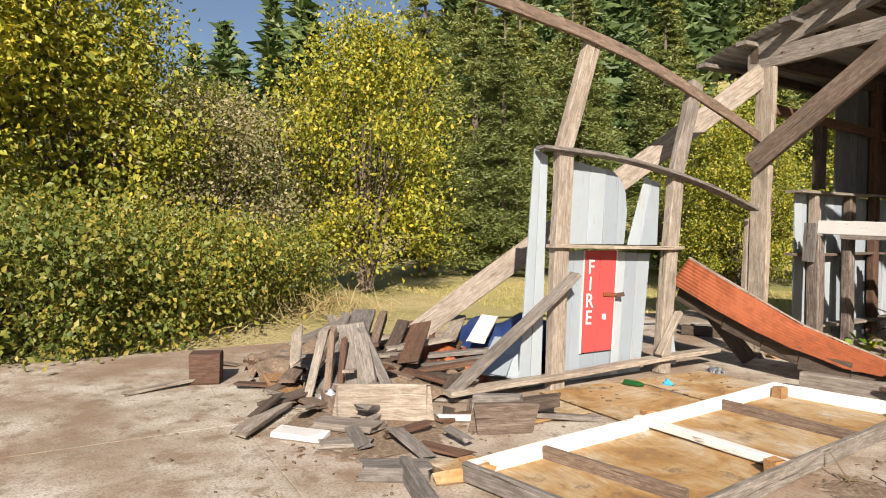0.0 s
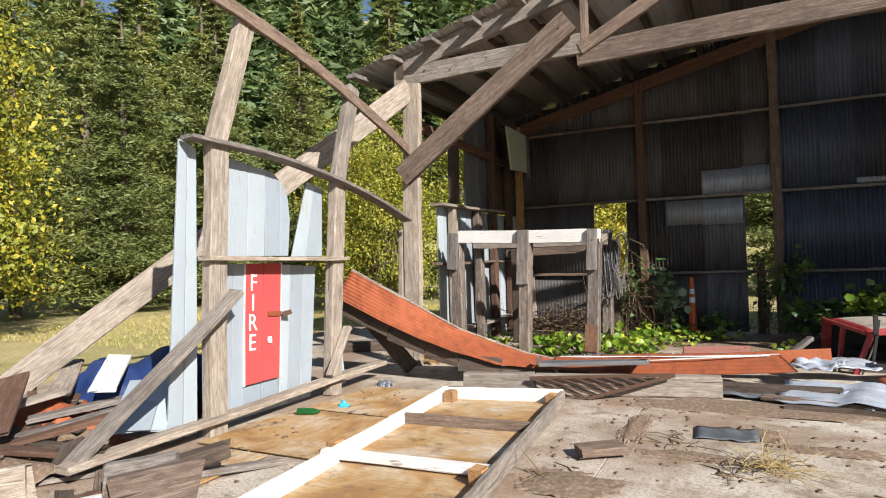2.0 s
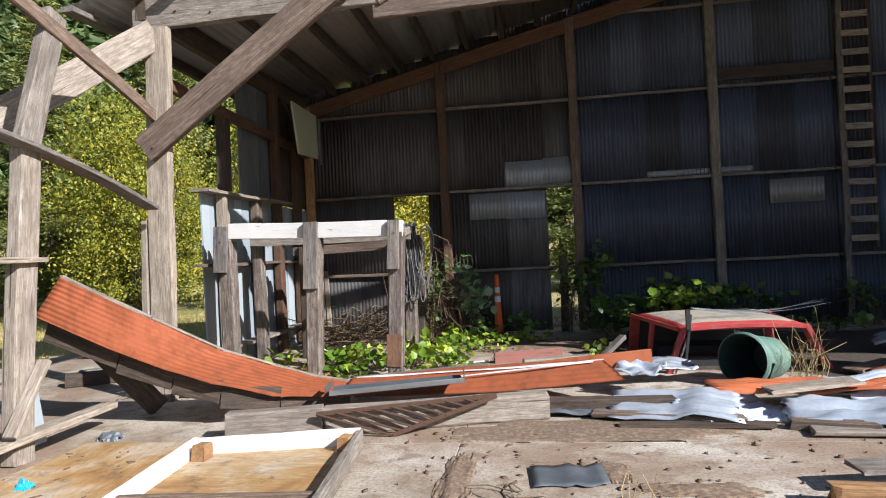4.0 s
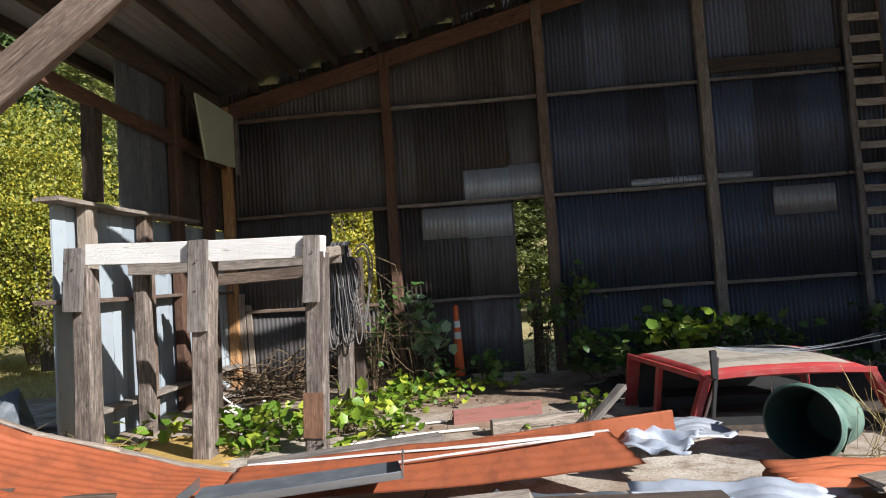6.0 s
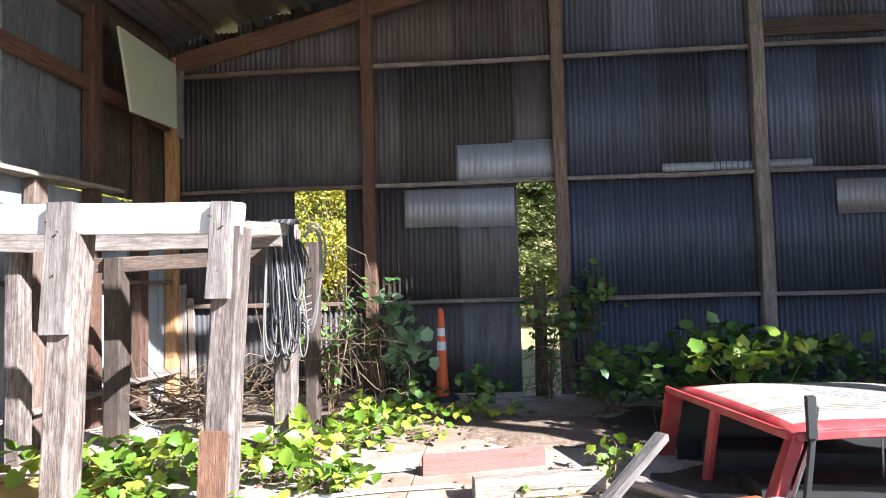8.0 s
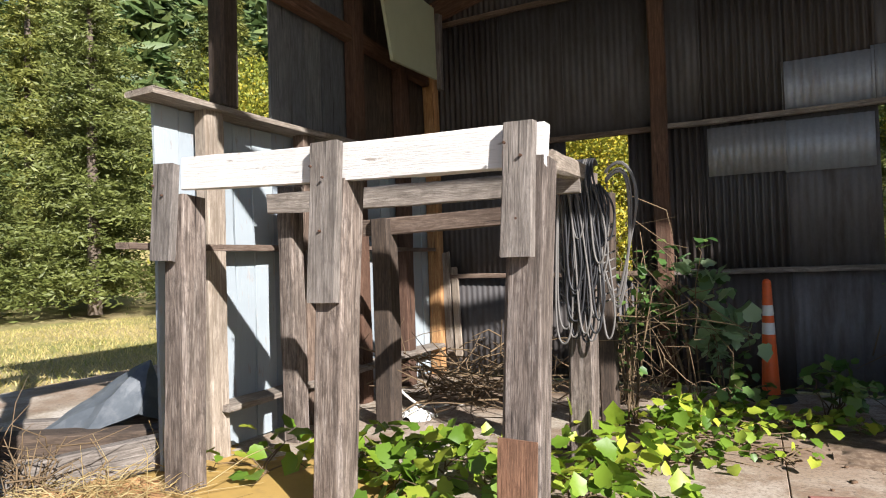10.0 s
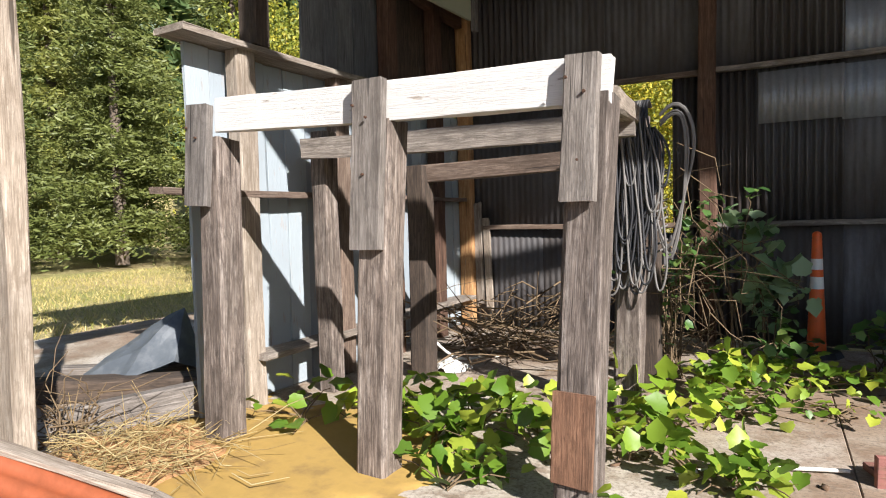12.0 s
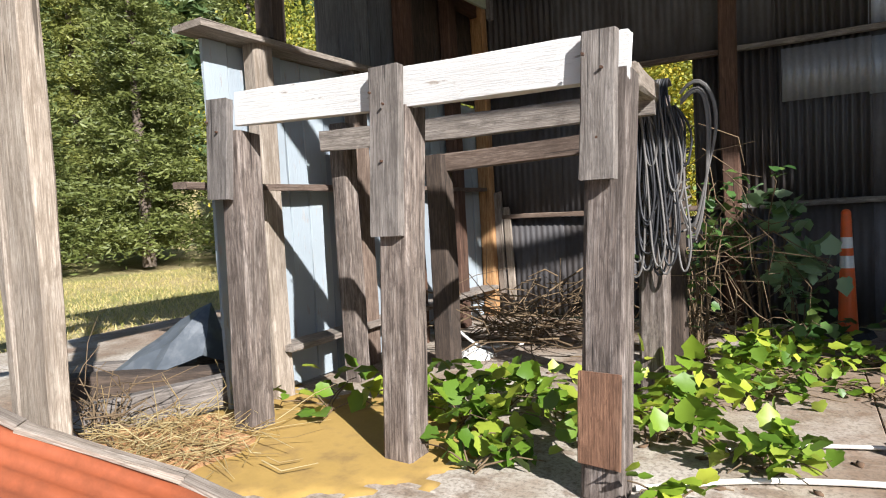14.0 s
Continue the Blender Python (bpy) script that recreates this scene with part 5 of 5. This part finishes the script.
    timber("salvage_board", (x, y, z), (x + math.cos(a) * ln, y + math.sin(a) * ln, max(0.02, z + rp.uniform(-0.12, 0.14))), rp.uniform(0.03, 0.14), rp.uniform(0.012, 0.04),
           rp.choice((GREY_WOOD, BROWN_WOOD, DARK_WOOD, DARK_WOOD, RED_BROWN_WOOD, PALE_WOOD)), label="small splintered scrap of board in the debris pile", category="board", group="debris pile boards", chew=0.05, seg=2)
for _ in range(46):
    x, y = rp.gauss(-3.6, 0.95), rp.gauss(-10.1, 0.65)
    a, ln = rp.uniform(0, 6.28), rp.uniform(0.25, 0.9)
    z = max(0.03, 0.34 - 0.2 * abs(x + 4.0) - 0.12 * abs(y + 9.9)) + rp.uniform(0.0, 0.05)
    timber("salvage_board", (x, y, z), (x + math.cos(a) * ln, y + math.sin(a) * ln, max(0.02, z + rp.uniform(-0.16, 0.14))), rp.uniform(0.05, 0.2), rp.uniform(0.02, 0.05),
           rp.choice((GREY_WOOD, BROWN_WOOD, DARK_WOOD, PALE_WOOD, RED_BROWN_WOOD)), label="broken weathered board thrown on the debris pile", category="board", group="debris pile boards", chew=0.05, seg=3)
timber("wood_block", (-4.55, -11.85, 0.17), (-4.45, -11.55, 0.17), 0.3, 0.34, RED_BROWN_WOOD, label="short brown timber block on the slab", category="timber block")
crumpled(-5.4, -11.1, 0.02, 1.5, 0.5, 20, 40, 0, IRON, "dark curled bark-like metal piece by the pile", 21, 0.25)
crumpled(-4.6, -9.3, 0.16, 1.1, 0.8, 40, 12, 0, RUST, "rusted flat sheet on the debris pile", 22, 0.2)
crumpled(-3.7, -9.2, 0.1, 0.9, 0.7, 60, 15, 5, RUST, "rusted flat sheet on the debris pile", 23, 0.2)
crumpled(-3.4, -10.9, 0.03, 0.6, 0.3, 30, 20, 0, BRIGHT_SHEET, "small crumpled bright sheet by the pile", 24, 0.2)


def heap(name, x, y, rx, ry, h, mat, label, category, seed, z=0.0, sharp=1.0, kind=""):
    n = 44 if sharp <= 1.0 else 12
    verts, faces = [], []
    for j in range(n + 1):
        for i in range(n + 1):
            u, v = 2 * i / n - 1, 2 * j / n - 1
            d = math.hypot(u, v) * (1 + 0.5 * noise.noise((u * 1.7 + seed, v * 1.7, seed)) + 0.35 * noise.noise((u * 7 + seed, v * 7, seed)))
            k = max(0.0, 1 - d ** 2)
            zz = h * k * (1 + 0.7 * noise.noise((u * 1.5 * sharp, v * 1.5 * sharp, seed))) - (0.03 if k <= 0 else 0)
            verts.append((u * rx, v * ry, zz))
    for j in range(n):
        for i in range(n):
            a = j * (n + 1) + i
            faces.append((a, a + 1, a + n + 2, a + n + 1))
    ob = new(name, mesh_of(name, verts, faces, mat, sharp <= 1.0))
    ob.location = (x, y, z)
    return tagged(ob, label, category, kind=kind)


heap("blue_tarp", -3.9, -7.9, 1.0, 0.9, 0.55, TARP_BLUE, "dark blue tarpaulin heaped behind the broken wall", "tarpaulin", 4, 0, 1.0)


def tin_wrap():
    """A sheet of tin folded to a peak, with creased facets."""
    bm = bmesh.new()
    tip, peak, low, front, edge, side, crease, back = [bm.verts.new(v) for v in (
        (-0.46, 0.16, 0.02), (0.28, -0.12, 0.50), (0.32, 0.2, 0.16), (0.0, 0.3, 0.03), (-0.06, -0.08, 0.31), (0.46, -0.05, 0.05), (0.07, 0.13, 0.26), (0.2, -0.4, 0.0))]
    for f in ((tip, front, crease), (tip, crease, edge), (edge, crease, peak), (crease, front, low), (crease, low, peak), (peak, low, side), (peak, side, back), (edge, peak, back), (tip, edge, back)):
        bm.faces.new(f)
    bmesh.ops.subdivide_edges(bm, edges=bm.edges[:], cuts=5, use_grid_fill=True)
    for v in bm.verts:
        n = noise.noise_vector(v.co * 7.0)
        v.co += n * 0.016 + noise.noise_vector(v.co * 2.5) * 0.02
        v.co.z = max(0.0, v.co.z)
    bmesh.ops.recalc_face_normals(bm, faces=bm.faces[:])
    me = bpy.data.meshes.new("tin_wrap")
    bm.to_mesh(me)
    bm.free()
    me.materials.append(GREY_SHEET)
    ob = new("tin_wrap", me)
    right, near = Vector((0.875, 0.485, 0)), Vector((0.485, -0.875, 0))
    at = Vector((-3.69, -3.26, 0.07))
    for v in me.vertices:
        v.co = right * v.co.x + near * v.co.y + Vector((0, 0, v.co.z))
    ob.location = at
    mod = ob.modifiers.new("thickness", "SOLIDIFY")
    mod.thickness = 0.004
    tagged(ob, "folded grey tin sheet lying creased on old timbers outside", "metal sheet")


tin_wrap()
heap("soil_heap", -4.4, -9.9, 1.9, 1.3, 0.26, DIRT, "brown rotten wood and soil under the debris pile", "soil", 6, 0, 1.0, "stuff")
heap("sawdust", -1.75, -3.75, 0.95, 0.75, 0.022, SAWDUST, "yellow moss and sawdust on the slab in the pen", "sawdust", 12, 0.006, 0.8, "stuff")
heap("bark_dirt", -2.3, -10.7, 0.9, 0.7, 0.02, DIRT, "bark crumbs and dirt round the debris pile", "dirt", 13, 0.004, 1.0, "stuff")
heap("bark_dirt", 1.9, -6.0, 1.1, 0.3, 0.02, DIRT, "bark crumbs and dirt along the fallen sheets", "dirt", 14, 0.004, 1.0, "stuff")
# Litter sheets whose dark colour also stands for the shade on the slab.
heap("rotten_litter", 5.0, -2.6, 2.6, 1.7, 0.05, SHADE_LITTER, "rotten litter and soil on the slab, coloured darker for the shade there", "soil", 16, 0.004, 1.0, "stuff")
heap("rotten_litter", 8.6, -2.8, 2.4, 2.6, 0.05, SHADE_LITTER, "rotten litter and soil on the slab, coloured darker for the shade there", "soil", 18, 0.004, 1.0, "stuff")
heap("bark_dirt", 1.95, -1.75, 0.8, 0.6, 0.03, DIRT, "brown drift of crumbled bark on the slab", "dirt", 17, 0.004, 1.0, "stuff")
for k, (x, y, rx, ry) in enumerate(((2.55, -8.35, 0.22, 0.18), (1.92, -6.9, 0.12, 0.2), (3.2, -7.85, 0.5, 0.14), (1.55, -7.65, 0.5, 0.1), (0.75, -8.5, 0.35, 0.25), (2.4, -7.2, 0.35, 0.12), (0.95, -7.0, 0.12, 0.5))):
    heap("bark_dirt", x, y, rx, ry, 0.018, DIRT, "small drift of bark crumbs and dirt on the slab", "dirt", 60 + k, 0.003, 1.0, "stuff")
twigs_later = ((1.3, -7.35), (1.75, -7.9), (0.6, -8.4))
heap("straw_base", -2.45, -4.25, 0.5, 0.45, 0.10, FRESH_WOOD, "orange rotten wood under dry straw", "rotten wood", 15, 0.0, 1.4, "stuff")
timber("ground_timber", (-3.0, -4.35, 0.10), (-2.62, -3.55, 0.14), 0.1, 0.2, GREY_WOOD, label="grey squared timber lying outside the wall", category="timber")
timber("ground_timber", (-4.3, -4.0, 0.08), (-2.7, -3.0, 0.08), 0.2, 0.16, DARK_WOOD, label="dark squared timber lying outside the wall", category="timber")
timber("ground_timber", (-4.6, -3.4, 0.05), (-2.8, -2.3, 0.05), 0.16, 0.1, GREY_WOOD, label="grey squared timber lying outside the wall", category="timber")

# plywood sheets between the broken wall and the panel
for k, (x0, y0, x1, y1, turn) in enumerate(((-2.3, -8.75, -1.12, -7.5, 2), (-2.2, -7.45, -1.1, -6.3, -2), (-2.1, -9.7, -1.5, -8.8, 4))):
    ob = timber("plywood_sheet", ((x0 + x1) / 2, y0, 0.012 + 0.002 * k), ((x0 + x1) / 2, y1, 0.012 + 0.002 * k), x1 - x0, 0.016, PLYWOOD, label="dirty weathered plywood sheet lying on the slab", category="plywood", group="plywood sheets")

bottle = empty("green_bottle", "small green glass bottle lying on plywood", "bottle", (-2.05, -7.68, 0.05))
bm = bmesh.new()
bmesh.ops.create_cone(bm, cap_ends=True, segments=14, radius1=0.035, radius2=0.035, depth=0.15, matrix=Matrix.Rotation(radians(90), 4, "Y"))
part("body", bm, GLASS_GREEN, bottle, smooth=False)
bm = bmesh.new()
bmesh.ops.create_cone(bm, cap_ends=True, segments=14, radius1=0.033, radius2=0.014, depth=0.07, matrix=Matrix.Translation((0.11, 0, 0)) @ Matrix.Rotation(radians(90), 4, "Y"))
part("neck", bm, GLASS_GREEN, bottle)
bottle.rotation_euler = (0, 0, 0.35)
heap("crushed_cup", -1.87, -7.3, 0.06, 0.05, 0.06, BLUE_PLASTIC, "crushed bright blue plastic cup on plywood", "cup", 31, 0.02, 2.5)
heap("tin_can", -2.1, -6.15, 0.1, 0.08, 0.04, GREY_SHEET, "flattened grey tin scrap on plywood", "tin", 32, 0.02, 2.0)


# ---- vines, straw, cables ----
OUTLINE = ((0, 0), (0.18, -0.05), (0.42, 0.12), (0.38, 0.34), (0.46, 0.56), (0.30, 0.70), (0, 1.0), (-0.30, 0.70), (-0.46, 0.56), (-0.38, 0.34), (-0.42, 0.12), (-0.18, -0.05))


def lobed(rng, roots, size, upright=0.6):
    """Lobed leaves, a fan of triangles each, slightly cupped, facing up and outwards."""
    verts, faces = [], []
    for p in roots:
        s = size * rng.uniform(0.4, 1.1)
        yaw = rng.uniform(0, 2 * math.pi)
        m = Matrix.Translation(p) @ Matrix.Rotation(yaw, 4, "Z") @ Matrix.Rotation(rng.normal(0.1, upright), 4, "X") @ Matrix.Rotation(rng.normal(0, 0.45), 4, "Y")
        b = len(verts)
        verts.append(m @ Vector((0, 0.4 * s, -0.02 * s)))
        for x, y in OUTLINE:
            verts.append(m @ Vector((x * s, y * s, 0.12 * s * abs(x) * 2 - 0.16 * s * y * y + rng.normal(0, 0.02) * s)))
        k = len(OUTLINE)
        faces += [(b, b + 1 + i, b + 1 + (i + 1) % k) for i in range(k)]
    return verts, faces


def vine(x, y, rx, ry, h, n, size, mat, label, seed, stems=6, z0=0.0, category="vine", name="vine_plant", group="vines"):
    rng = np.random.default_rng(seed)
    ob = empty(name, label, category, (x, y, z0), group)
    paths, roots = [], []
    for _ in range(stems):
        a = rng.uniform(0, 6.28)
        p = Vector((rng.normal(0, 0.1) * rx, rng.normal(0, 0.1) * ry, 0.0))
        path = []
        e = Vector((math.cos(a) * rx, math.sin(a) * ry, h * rng.uniform(0.3, 1.0)))
        for k in range(6):
            t = k / 5
            q = p.lerp(e, t) + Vector((rng.normal(0, 0.05) * rx, rng.normal(0, 0.05) * ry, h * 0.35 * math.sin(math.pi * t)))
            q.z = max(0.004, q.z)
            path.append((q, 0.006 * (1 - 0.6 * t)))
        paths.append(path)
    for _ in range(n):
        path = paths[rng.integers(len(paths))]
        k = rng.integers(1, 5)
        t = rng.uniform(0, 1)
        q = path[k][0].lerp(path[k + 1][0], t) + Vector(rng.normal(0, 1, 3)) * 0.35 * size + Vector((rng.normal(0, 0.12) * rx, rng.normal(0, 0.12) * ry, 0))
        q.z = max(0.03, q.z + rng.uniform(0, 0.5) * size)
        roots.append(q)
    st = new("stem", quick_mesh("stem", *tubes(paths, 5), STEM))
    lf = new("foliage", quick_mesh("foliage", *lobed(rng, roots, size), mat))
    st.parent = lf.parent = ob


GL = "bright green vine trailing over the slab"
for i, (x, y, rx, ry, h, n, size) in enumerate((
        (-1.95, -3.45, 0.35, 0.3, 0.16, 20, 0.13), (-1.05, -3.45, 0.34, 0.35, 0.24, 60, 0.15), (-1.0, -2.95, 0.4, 0.3, 0.22, 55, 0.14), (-0.75, -3.85, 0.34, 0.22, 0.14, 50, 0.10),
        (-0.5, -3.3, 0.34, 0.35, 0.2, 55, 0.13), (-0.05, -3.15, 0.38, 0.35, 0.26, 80, 0.13), (0.25, -3.25, 0.3, 0.25, 0.16, 50, 0.11), (0.05, -2.75, 0.35, 0.35, 0.2, 60, 0.12),
        (0.15, -2.15, 0.35, 0.35, 0.3, 70, 0.12), (0.35, -1.6, 0.4, 0.3, 0.16, 50, 0.11), (0.75, -1.5, 0.45, 0.25, 0.14, 50, 0.1), (0.9, -2.1, 0.4, 0.2, 0.1, 22, 0.09),
        (2.2, -3.15, 0.2, 0.25, 0.25, 30, 0.10), (1.7, -3.6, 0.35, 0.12, 0.06, 16, 0.06), (0.1, -3.9, 0.3, 0.12, 0.12, 20, 0.1), (-1.45, -3.2, 0.3, 0.3, 0.2, 25, 0.14),
        (0.35, -2.3, 0.4, 0.3, 0.12, 45, 0.10), (0.42, -3.35, 0.3, 0.25, 0.14, 40, 0.10), (0.95, -1.35, 0.5, 0.25, 0.14, 50, 0.10), (0.65, -1.9, 0.45, 0.25, 0.10, 35, 0.09), (1.45, -1.25, 0.4, 0.2, 0.12, 35, 0.1))):
    vine(x, y, rx, ry, h, n, size, VINE, GL, 100 + i)
DL = "dark green bramble growing against the barn wall"
for i, (x, y, rx, ry, h, n, size, z0) in enumerate((
        (3.0, -1.8, 0.7, 0.5, 0.8, 300, 0.14, 0), (3.8, -1.8, 0.7, 0.5, 0.95, 340, 0.14, 0), (4.6, -1.3, 0.7, 0.5, 0.6, 140, 0.12, 0), (2.6, -1.1, 0.4, 0.4, 0.4, 70, 0.12, 0),
        (0.25, -0.7, 0.45, 0.35, 1.45, 120, 0.10, 0), (-0.25, -0.9, 0.4, 0.4, 1.4, 110, 0.09, 0), (2.05, -0.35, 0.4, 0.3, 1.3, 150, 0.11, 0), (2.5, -0.25, 0.4, 0.2, 1.5, 120, 0.11, 0),
        (1.25, -0.9, 0.35, 0.3, 0.35, 70, 0.12, 0), (0.6, -0.9, 0.3, 0.3, 0.35, 50, 0.11, 0), (6.7, -0.5, 0.6, 0.3, 0.7, 70, 0.12, 0), (8.3, -0.8, 0.7, 0.4, 0.4, 110, 0.12, 0),
        (9.4, -0.8, 0.7, 0.4, 0.4, 80, 0.12, 0), (5.6, -1.5, 0.5, 0.4, 0.3, 60, 0.12, 0), (-0.1, -1.5, 0.3, 0.4, 1.1, 50, 0.08, 0), (3.4, -0.6, 0.8, 0.4, 0.5, 90, 0.12, 0))):
    vine(x, y, rx, ry, h, n, size, VINE_DARK, DL, 200 + i, stems=10, z0=z0, category="bramble", name="bramble_plant", group="wall brambles")
vine(0.52, -0.75, 0.22, 0.14, 1.15, 105, 0.17, VINE_PALE, "tall plant with large pale round leaves by the cone", 301, stems=5, category="plant", name="pale_leaf_plant", group="")
vine(3.3, -2.45, 0.5, 0.25, 0.25, 80, 0.13, VINE, "bright green vine spilling over the cab roof", 302, stems=6, z0=0.5)


def twigs(name, x, y, z, r, h, n, mat, label, category, seed, thick=0.004, length=0.6, flat=0.5):
    rng = np.random.default_rng(seed)
    paths = []
    for _ in range(n):
        p = Vector((rng.normal(0, 0.4) * r, rng.normal(0, 0.4) * r, abs(rng.normal(0, 0.35)) * h + thick))
        d = Vector((rng.normal(), rng.normal(), rng.normal() * flat)).normalized() * length * rng.uniform(0.4, 1.1)
        mid = p + d * 0.5 + Vector(rng.normal(0, 0.12, 3)) * length
        e = p + d
        mid.z, e.z = max(thick, mid.z), max(thick, e.z)
        w = thick * rng.uniform(0.5, 1.4)
        paths.append([(p, w), (mid, w), (e, w * 0.5)])
    ob = new(name, quick_mesh(name, *tubes(paths, 4), mat))
    ob.location = (x, y, z)
    return tagged(ob, label, category, kind="stuff")


twigs("dry_vine_tangle", -0.1, -1.2, 0.1, 0.5, 1.7, 110, STEM, "tangle of dry brown vine stems by the posts", "dead vines", 41, 0.004, 0.7, 1.2)
twigs("dry_vine_tangle", -1.5, -1.2, 0.02, 0.9, 0.6, 220, STEM, "tangle of dry sticks on the pen floor", "dead vines", 42, 0.006, 0.6, 0.4)
twigs("dry_vine_tangle", 2.1, -0.4, 0.1, 0.4, 1.0, 90, STEM, "dry stems in the broken wall opening", "dead vines", 43, 0.004, 0.5, 1.2)
twigs("straw", -2.35, -4.3, 0.05, 0.55, 0.1, 500, STRAW, "pale dry straw heaped beside the post", "straw", 44, 0.0025, 0.35, 0.25)
twigs("straw", 1.95, -7.75, 0.0, 0.25, 0.12, 120, STRAW, "tuft of dry grass in a slab joint", "dry grass", 45, 0.0025, 0.25, 0.8)
twigs("straw", -0.9, -11.9, 0.0, 0.2, 0.06, 60, STRAW, "tuft of dry grass on the slab", "dry grass", 46, 0.0025, 0.2, 0.5)
twigs("dry_grass", 3.95, -4.75, 0.0, 0.16, 0.5, 90, STRAW, "tall dry grass stalks beside the bin", "dry grass", 47, 0.003, 0.5, 3.0)
twigs("dry_vine_tangle", -2.72, -4.42, 0.0, 0.2, 0.5, 90, STEM, "dark dry stems tangled behind the truss post", "dead vines", 49, 0.004, 0.4, 1.4)
twigs("dry_grass", -9.5, -9.0, 0.0, 2.2, 0.5, 500, STRAW, "pale dry grass at the edge of the brambles", "dry grass", 48, 0.006, 0.5, 2.0)

for k, (x, y) in enumerate(twigs_later):
    twigs("fallen_twigs", x, y, 0.0, 0.2, 0.03, 16, STEM, "few dry fallen twigs on the slab", "twigs", 90 + k, 0.004, 0.3, 0.1)
cables = empty("cable_hank", "hank of black and grey cables hung over a post", "cable", (-0.2, -2.55, 1.8))
rng = np.random.default_rng(77)
for k in range(54):
    x = -0.28 + 0.2 * rng.random()
    dx, low = rng.normal(0, 0.05), rng.uniform(0.75, 1.5)
    y = -2.62 - 0.06 * rng.random()
    wire("cable", [(x, -2.48, 1.84), (x, -2.58, 1.90), (x + dx * 0.3, y - 0.03, 1.75), (x + dx, y, (1.85 + low) / 2), (x + dx * 1.3, y, low), (x + dx + 0.06, y, low - 0.04), (x + dx + 0.1, y, low + 0.2), (x + 0.05, y, 1.7)],
         0.0065, CABLE_BLACK if k % 5 < 3 else CABLE_GREY, "", parent=cables)
for k in range(9):
    z = 1.0 + 0.06 * k + rng.normal(0, 0.02)
    wire("cable", [(-0.32, -2.55, z), (-0.2, -2.68, z - 0.05), (-0.06, -2.6, z - 0.02), (0.0, -2.45, z + 0.02)], 0.006, CABLE_GREY, "", parent=cables)
for k in range(7):
    a = rng.uniform(-0.04, 0.04)
    wire("cable", [(-0.02, -2.55, 1.75 + a), (0.08, -2.6, 1.85 + a), (0.16 + a, -2.6, 1.65), (0.1, -2.6, 1.2 + 2 * a), (0.02, -2.6, 0.9 + a), (-0.04, -2.58, 1.2)], 0.006, CABLE_GREY, "", parent=cables)
wire("plastic_pipe", [(-0.05, -3.78, 0.02), (0.1, -3.68, 0.02), (0.4, -3.5, 0.02), (0.85, -3.36, 0.02), (1.2, -3.3, 0.02)], 0.013, PVC, "thin white plastic pipe lying on the slab", "pipe")
wire("plastic_pipe", [(0.15, -3.3, 0.02), (0.28, -3.2, 0.02), (0.5, -3.05, 0.02), (0.86, -2.95, 0.02)], 0.01, PVC, "thin white plastic hose lying on the slab", "hose")
wire("plastic_pipe", [(-1.9, -2.0, 0.3), (-1.85, -1.8, 0.1), (-1.7, -1.7, 0.03), (-1.5, -1.5, 0.05)], 0.012, PVC, "white plastic hose on the pen floor", "hose")
heap("white_rag", -1.75, -1.9, 0.16, 0.12, 0.08, PVC, "small white rag on the pen floor", "rag", 51, 0.0, 2.5)


def chips():
    rng = np.random.default_rng(5)
    verts, faces = [], []
    for _ in range(560):
        z = rng.random()
        if z < 0.4:
            x, y = rng.normal(-2.0, 0.9), rng.normal(-10.6, 0.8)
        elif z < 0.47:
            x, y = rng.uniform(-2.2, -1.1), rng.uniform(-9.0, -6.2)
        elif z < 0.85:
            x, y = rng.uniform(0.4, 4.2), rng.uniform(-8.3, -5.9)
        else:
            x, y = rng.uniform(-2.0, 2.0), rng.uniform(-4.0, -1.0)
        s, t = rng.uniform(0.008, 0.035), rng.uniform(0.004, 0.012)
        a = rng.uniform(0, 6.28)
        c, sn = math.cos(a) * s, math.sin(a) * s
        k = rng.uniform(0.25, 0.7)
        zb = 0.022 if z >= 0.4 and z < 0.47 else 0.002
        b = len(verts)
        for zz in (zb, zb + t):
            verts += [(x - c, y - sn, zz), (x - sn * k, y + c * k, zz), (x + c, y + sn, zz), (x + sn * k, y - c * k, zz)]
        faces += [(b + 4, b + 5, b + 6), (b + 4, b + 6, b + 7)]
        for i in range(4):
            j = (i + 1) % 4
            faces += [(b + i, b + j, b + 4 + j), (b + i, b + 4 + j, b + 4 + i)]
    ob = new("wood_chips", quick_mesh("wood_chips", verts, faces, CHIPS))
    tagged(ob, "bark crumbs and wood chips scattered on the slab", "wood chips", kind="stuff")


def lawn_blades():
    """Short dry and green grass on the lawn beside the barn."""
    rng = np.random.default_rng(31)
    n = 26000
    x = -2.9 - 13 * rng.random(n) ** 1.3
    y = rng.uniform(-4.2, 7.0, n)
    keep = ~((x > -6.7) & (y < 0.1))
    x, y = x[keep], y[keep]
    n = len(x)
    h = rng.uniform(0.03, 0.10, n)
    a = rng.uniform(0, 6.28, n)
    w = rng.uniform(0.006, 0.012, n)
    lean = rng.normal(0, 0.6, (n, 2)) * h[:, None]
    z = np.full(n, -0.09)
    p = np.stack([np.stack([x - np.cos(a) * w, y - np.sin(a) * w, z], 1), np.stack([x + np.cos(a) * w, y + np.sin(a) * w, z], 1), np.stack([x + lean[:, 0], y + lean[:, 1], z + h], 1)], 1)
    ob = new("lawn_grass", quick_mesh("lawn_grass", p.reshape(-1, 3), np.arange(3 * n).reshape(-1, 3), LAWN_BLADE))
    tagged(ob, "short dry and green grass blades of the lawn", "grass", kind="stuff")


lawn_blades()


chips()
